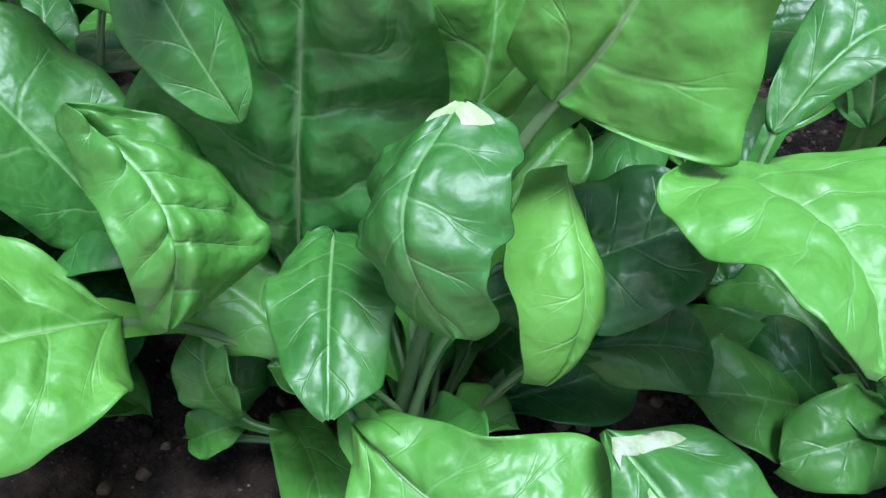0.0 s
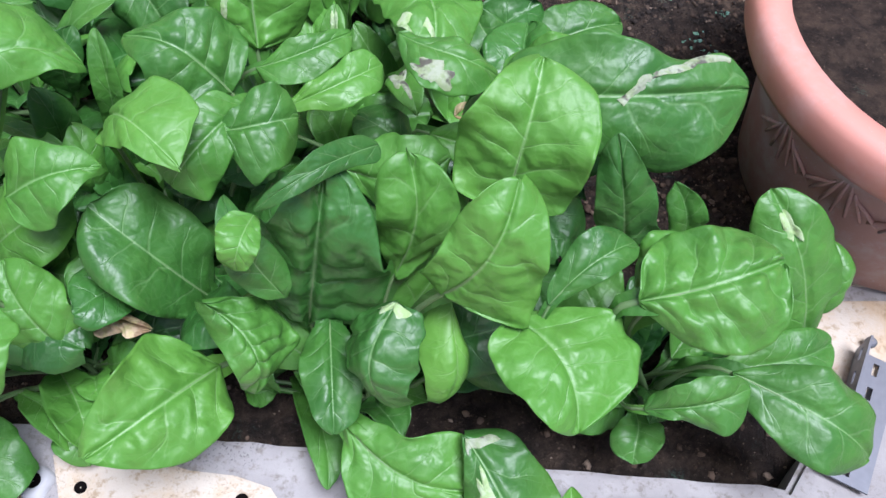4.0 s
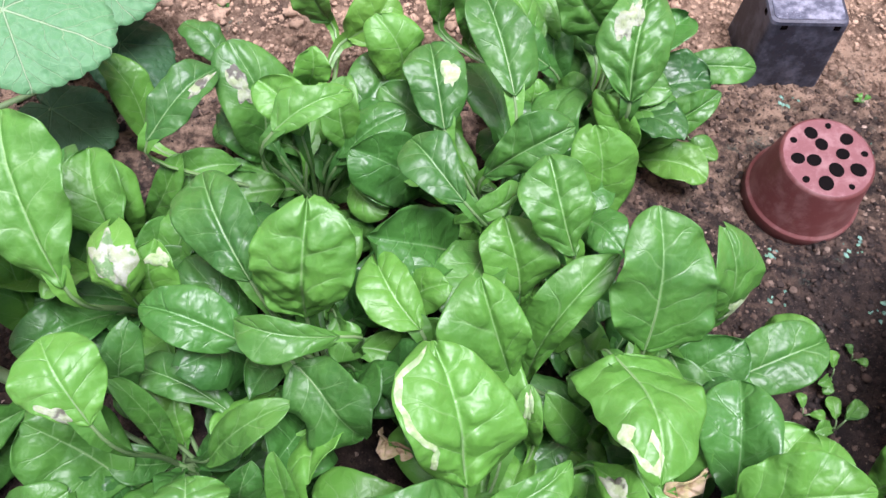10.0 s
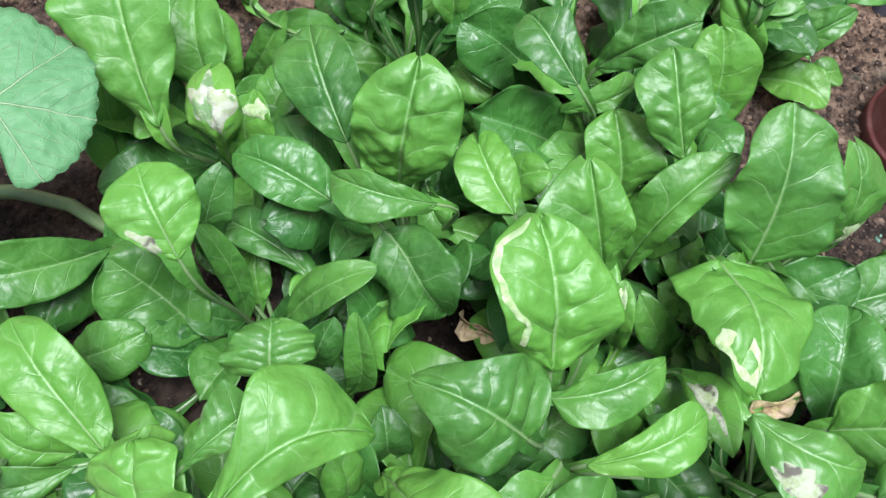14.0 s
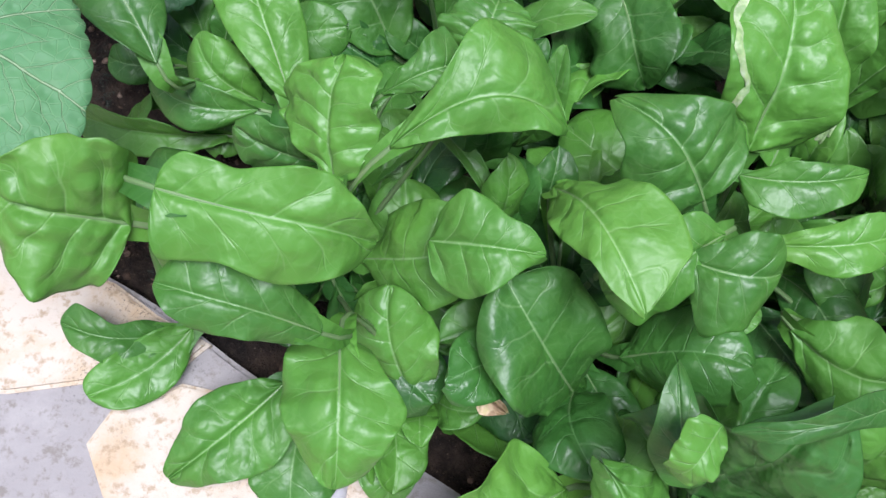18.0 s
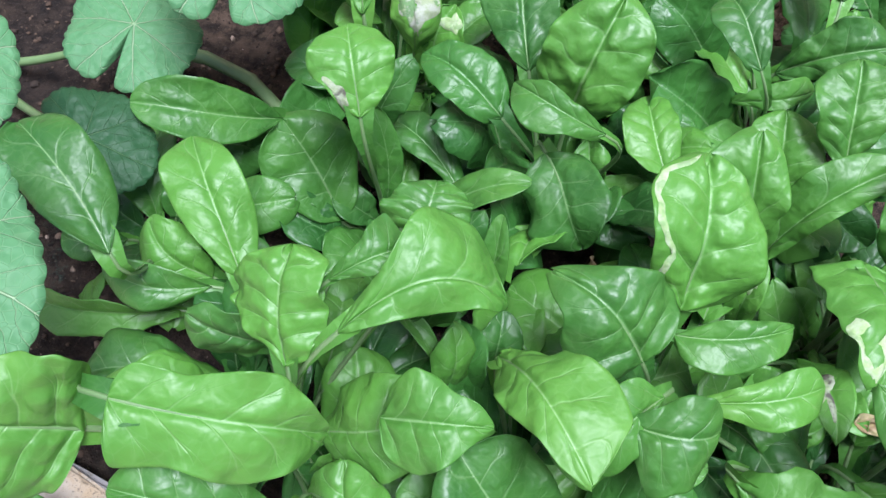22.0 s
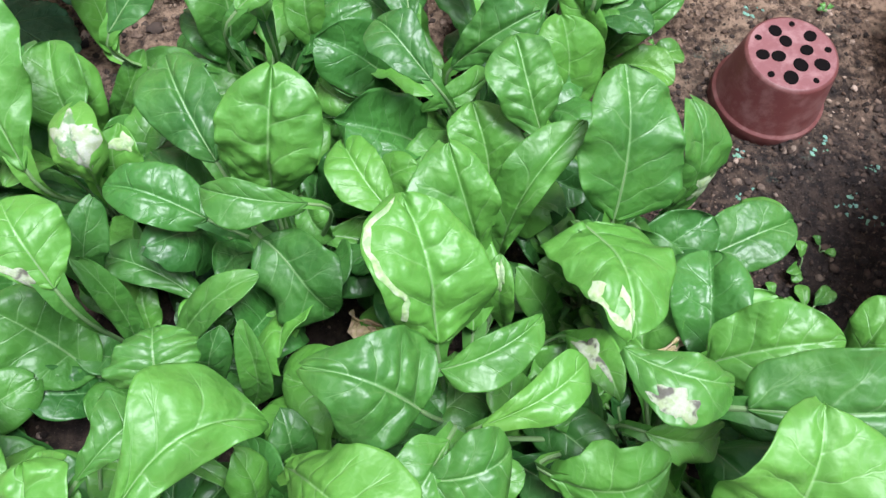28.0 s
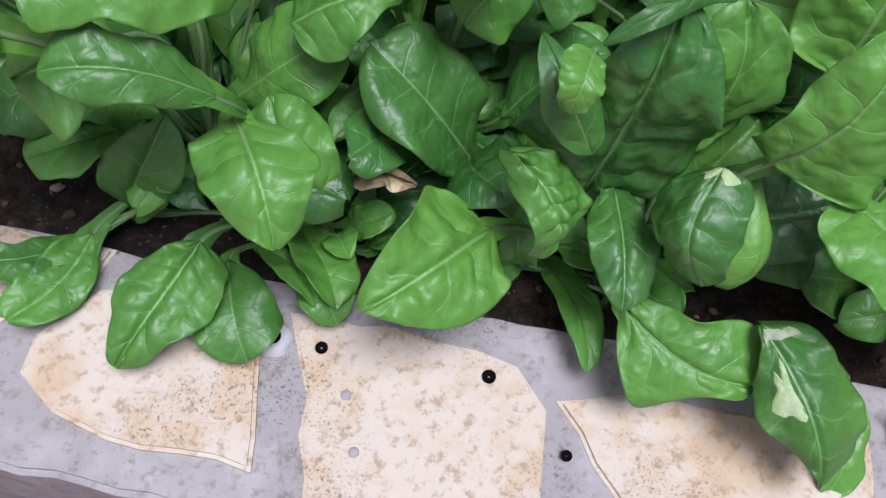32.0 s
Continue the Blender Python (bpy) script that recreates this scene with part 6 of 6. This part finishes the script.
# ---------------------------------------------------------------- pumpkin vine
def pumpkin_leaf(plant, hub, reach, normal, turn, seed, dark=False, stem_from=None):
    """A broad blunt-lobed leaf with a toothed edge, its stalk joined at the hub. reach: to the tip, to the sides and back."""
    c = plant.location
    n = Vector(normal).normalized()
    x = (Vector((math.cos(turn), math.sin(turn), 0)) - n * n.dot(Vector((math.cos(turn), math.sin(turn), 0)))).normalized()
    y = n.cross(x)
    steps, rings = 288, 16
    far, wide, rear = reach

    def place(a, s, lift=0.0):
        lean = math.cos(a)
        radius = wide + (far - wide) * max(0.0, lean) ** 1.8 + (rear - wide) * max(0.0, -lean) ** 1.3
        lobes = 1.0 + 0.035 * math.cos(5 * a) + 0.05 * noise.noise((a * 1.6, seed, 0.0))
        teeth = 0.030 * abs(math.sin(a * 17 + 0.9 * math.sin(a * 3))) * s ** 8
        notch = 1.0 - 0.72 * math.exp(-(((math.pi - abs(a)) / 0.10) ** 2))
        r = radius * s * (lobes + teeth) * notch
        h = 0.05 * wide * math.cos(5 * a + 0.5) * s * s - 0.16 * wide * s ** 3 + 0.05 * wide * abs(math.sin(3.5 * a)) * s
        h += 0.030 * wide * noise.noise((r * 60 * math.cos(a), r * 60 * math.sin(a), seed))
        return Vector(hub) - c + x * (r * math.cos(a)) + y * (r * math.sin(a)) + n * (h + lift)

    verts, uvs, faces = [], [], []
    for lift in (0.0, -0.0007):
        for j in range(rings + 1):
            for k in range(steps):
                a = -math.pi + 2 * math.pi * k / steps
                verts.append(tuple(place(a, max(0.004, j / rings), lift)))
                uvs.append((j / rings, 0.5 + a / (2 * math.pi)))
    back = (rings + 1) * steps
    for j in range(rings):
        for k in range(steps - 1):
            a, b = j * steps + k, j * steps + k + 1
            faces.append((a, a + steps, b + steps, b))
            faces.append((back + a, back + b, back + b + steps, back + a + steps))
    for k in range(steps - 1):
        a, b = rings * steps + k, rings * steps + k + 1
        faces.append((a, back + a, back + b, b))
    me = bpy.data.meshes.new("leaf")
    me.from_pydata(verts, [], faces)
    layer = me.uv_layers.new(name="blade")
    loops = np.empty(len(me.loops), dtype=np.int32)
    me.loops.foreach_get("vertex_index", loops)
    layer.data.foreach_set("uv", np.array(uvs, dtype=np.float32)[loops].ravel())
    me.materials.append(PUMPKIN_SHADED if dark else PUMPKIN)
    me.polygons.foreach_set("use_smooth", [True] * len(me.polygons))
    ob = new("leaf", me)
    ob.parent = plant
    root = Vector(stem_from) - c
    end = Vector(hub) - c - n * 0.001
    pts = []
    for i in range(13):
        s = i / 12
        pts.append(root * (1 - s) ** 2 + (root * 0.35 + end * 0.65 - n * 0.03) * 2 * s * (1 - s) + end * s * s)
    smooth(part("stalk", tube(pts, [0.0042 - 0.0016 * i / 12 for i in range(13)], 9), STALK, ob, "pale ridged hollow stalk"))
    return ob


pumpkin = thing("pumpkin_plant", (-0.62, 0.60, 0.015), "sprawling pumpkin vine with broad pale bluish green leaves", "pumpkin")
pumpkin_leaf(pumpkin, (-0.439, 0.271, 0.262), (0.090, 0.052, 0.056), (0.15, -0.1, 1.0), -0.95, 1, False, (-0.66, 0.40, 0.02))
pumpkin_leaf(pumpkin, (-0.428, 0.548, 0.229), (0.064, 0.060, 0.054), (0.20, -0.20, 1.0), 1.9, 2, False, (-0.60, 0.62, 0.02))
pumpkin_leaf(pumpkin, (-0.426, 0.807, 0.210), (0.082, 0.056, 0.056), (0.15, -0.30, 1.0), -0.3, 3, False, (-0.62, 0.78, 0.02))
pumpkin_leaf(pumpkin, (-0.401, 0.920, 0.150), (0.072, 0.052, 0.056), (0.10, -0.35, 1.0), 0.1, 4, False, (-0.62, 0.92, 0.02))
pumpkin_leaf(pumpkin, (-0.475, 0.975, 0.190), (0.060, 0.050, 0.050), (0.0, -0.3, 1.0), 0.9, 5, False, (-0.66, 0.98, 0.02))
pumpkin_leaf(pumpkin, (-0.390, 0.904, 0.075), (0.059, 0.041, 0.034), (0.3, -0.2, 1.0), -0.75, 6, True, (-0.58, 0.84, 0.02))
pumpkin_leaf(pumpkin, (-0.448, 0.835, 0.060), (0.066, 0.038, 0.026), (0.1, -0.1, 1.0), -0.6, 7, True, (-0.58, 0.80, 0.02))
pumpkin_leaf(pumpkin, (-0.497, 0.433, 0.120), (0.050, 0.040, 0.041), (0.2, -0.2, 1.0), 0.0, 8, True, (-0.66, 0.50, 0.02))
pumpkin_leaf(pumpkin, (-0.517, 0.533, 0.130), (0.034, 0.050, 0.054), (0.1, -0.2, 1.0), 1.6, 9, False, (-0.68, 0.52, 0.02))
pumpkin_leaf(pumpkin, (-0.549, 0.388, 0.220), (0.058, 0.050, 0.050), (0.2, -0.2, 1.0), -0.2, 10, False, (-0.70, 0.40, 0.02))
stem = [(-0.62 + 0.62, 0.0, 0.006), (0.06, -0.012, 0.018), (0.12, -0.014, 0.034), (0.17, -0.024, 0.040), (0.215, -0.045, 0.036), (0.245, -0.068, 0.020)]
smooth(part("vine_stem", tube(stem, [0.0065, 0.0062, 0.0060, 0.0058, 0.0052, 0.0045], 10), STALK, pumpkin, "thick pale ridged vine stem"))


# ---------------------------------------------------------------- dry leaves, seedlings, pebbles
def dry_leaf(base, tip, width, normal, seed, label):
    b = Blade(base, tip, width, normal, 0.003, 0.0, 0.45, 2.6, seed, 0.8, fold=(58, 34), left=[w * width * 420 for w in (0.3, 0.8, 1.0, 0.55, 0.9, 0.5)], right=[w * width * 420 for w in (0.4, 0.6, 0.9, 1.1, 0.5, 0.7)])
    ob = sheet(b, "dry_leaf", DRY, None, True)
    return tagged(ob, label, "dry leaf", "withered leaf scraps")


dry_leaf((-0.182, 0.286, 0.082), (-0.140, 0.262, 0.104), 0.040, (0.1, -0.5, 0.9), 901, "withered brown leaf scrap between chard stalks")
dry_leaf((-0.136, 0.500, 0.092), (-0.109, 0.477, 0.118), 0.026, (0.1, -0.6, 0.8), 902, "withered tan leaf scrap under a chard leaf")
dry_leaf((0.058, 0.450, 0.105), (0.098, 0.468, 0.115), 0.024, (0.1, -0.6, 0.8), 903, "withered tan leaf scrap beside a mined leaf")
dry_leaf((-0.098, 0.725, 0.09), (-0.128, 0.700, 0.14), 0.022, (0.1, -0.8, 0.5), 904, "brown shrivelled leaf hanging among chard leaves")


def seedling(x, y, size, seed):
    rnd = random.Random(seed)
    z = soil_height(x, y)
    t = thing("seedling", (x, y, z), "tiny fresh green seedling sprouting from dark soil", "seedling", "seedlings in the soil")
    for i in range(rnd.choice((2, 3, 4))):
        a = rnd.uniform(0, 6.28)
        h = size * rnd.uniform(0.4, 0.9)
        base = (0.25 * size * math.cos(a), 0.25 * size * math.sin(a), h * 0.7)
        tip = (size * math.cos(a), size * math.sin(a), h)
        b = Blade(base, tip, size * 0.55, (0, -0.3, 1), 0.002, 0.001, 0.6, 0.8, seed * 10 + i)
        ob = sheet(b, "leaf", LEAF, t)
        smooth(part("stem", tube([(0, 0, -0.002), (base[0] * 0.5, base[1] * 0.5, h * 0.4), base], [0.0009, 0.0008, 0.0006], 6), STALK, t))
    return t


for i, (x, y, s) in enumerate(((0.238, 0.565, 0.020), (0.262, 0.583, 0.012), (0.232, 0.522, 0.026), (0.208, 0.535, 0.016), (0.345, 0.86, 0.010), (0.15, 0.62, 0.008), (0.16, 0.815, 0.009), (-0.31, 1.0, 0.008))):
    seedling(x, y, s, 40 + i)


def lump(level):
    ico = bmesh.new()
    bmesh.ops.create_icosphere(ico, subdivisions=level, radius=1.0)
    shape = [v.co.copy() for v in ico.verts], [tuple(v.index for v in f.verts) for f in ico.faces]
    ico.free()
    return shape


def build_grit():
    """Crumbs, clods and a few pebbles over the whole bed, joined."""
    rnd = random.Random(17)
    crumb, clod = lump(1), lump(2)
    verts, faces = [], []
    for i in range(64000):
        x, y = rnd.uniform(-0.70, 0.43), rnd.uniform(0.205, 1.05)
        if y < inner_edge(x) + 0.004 or x > 0.325 + 0.16 * max(0.0, y - 0.4):
            continue
        back = y > 0.84 and x < 0.2
        if not (back or (x > 0.10 and y > 0.42)) and i % 4:
            continue
        r = 0.0006 + 0.0026 * rnd.random() ** 4
        if rnd.random() < (0.022 if back else 0.006):
            r = rnd.uniform(0.0025, 0.0080 if back else 0.0042)
        big = r > 0.0022
        iv, fi = clod if big else crumb
        z = soil_height(x, y) + r * 0.10
        sx, sy, sz = r * rnd.uniform(0.7, 1.4), r * rnd.uniform(0.7, 1.4), r * rnd.uniform(0.55, 1.0)
        a = rnd.uniform(0, 6.28)
        ca, sa = math.cos(a), math.sin(a)
        k = len(verts)
        for v in iv:
            j = 1 + 0.55 * noise.noise((v.x * 1.6 + i, v.y * 1.6, v.z * 1.6)) + 0.25 * noise.noise((v.x * 4, v.y * 4 + i, v.z * 4)) if big else 1 + rnd.uniform(-0.5, 0.4)
            px, py = v.x * sx * j, v.y * sy * j
            verts.append((x + px * ca - py * sa, y + px * sa + py * ca, z + v.z * sz * j))
        faces += [tuple(k + q for q in f) for f in fi]
    return tagged(smooth(part("pebbles", (verts, faces), GRIT, None)), "small brown clods and pebbles scattered over the soil", "gravel", kind="stuff")


build_grit()


def build_algae():
    """Crusts of bluish algae on the damp bare soil."""
    rnd = random.Random(23)
    verts, faces = [], []
    for cx, cy, n in ((0.300, 0.628, 16), (0.312, 0.606, 18), (0.292, 0.690, 10), (0.215, 0.690, 8), (0.205, 0.640, 7), (0.330, 0.665, 8), (0.330, 0.80, 8), (0.27, 0.86, 8)):
        for i in range(n):
            x, y = cx + rnd.gauss(0, 0.006), cy + rnd.gauss(0, 0.005)
            r, z, k = rnd.uniform(0.0008, 0.0026), soil_height(x, y) + 0.0014, len(verts)
            verts.append((x, y, z + 0.0006))
            for j in range(7):
                a = 6.283 * j / 7
                q = r * rnd.uniform(0.6, 1.3)
                verts.append((x + q * math.cos(a), y + q * math.sin(a), z - 0.0008))
            faces += [(k, k + 1 + j, k + 1 + (j + 1) % 7) for j in range(7)]
    return tagged(part("algae", (verts, faces), ALGAE, None), "bluish green algae crust on damp bare soil", "algae", kind="stuff")


build_algae()
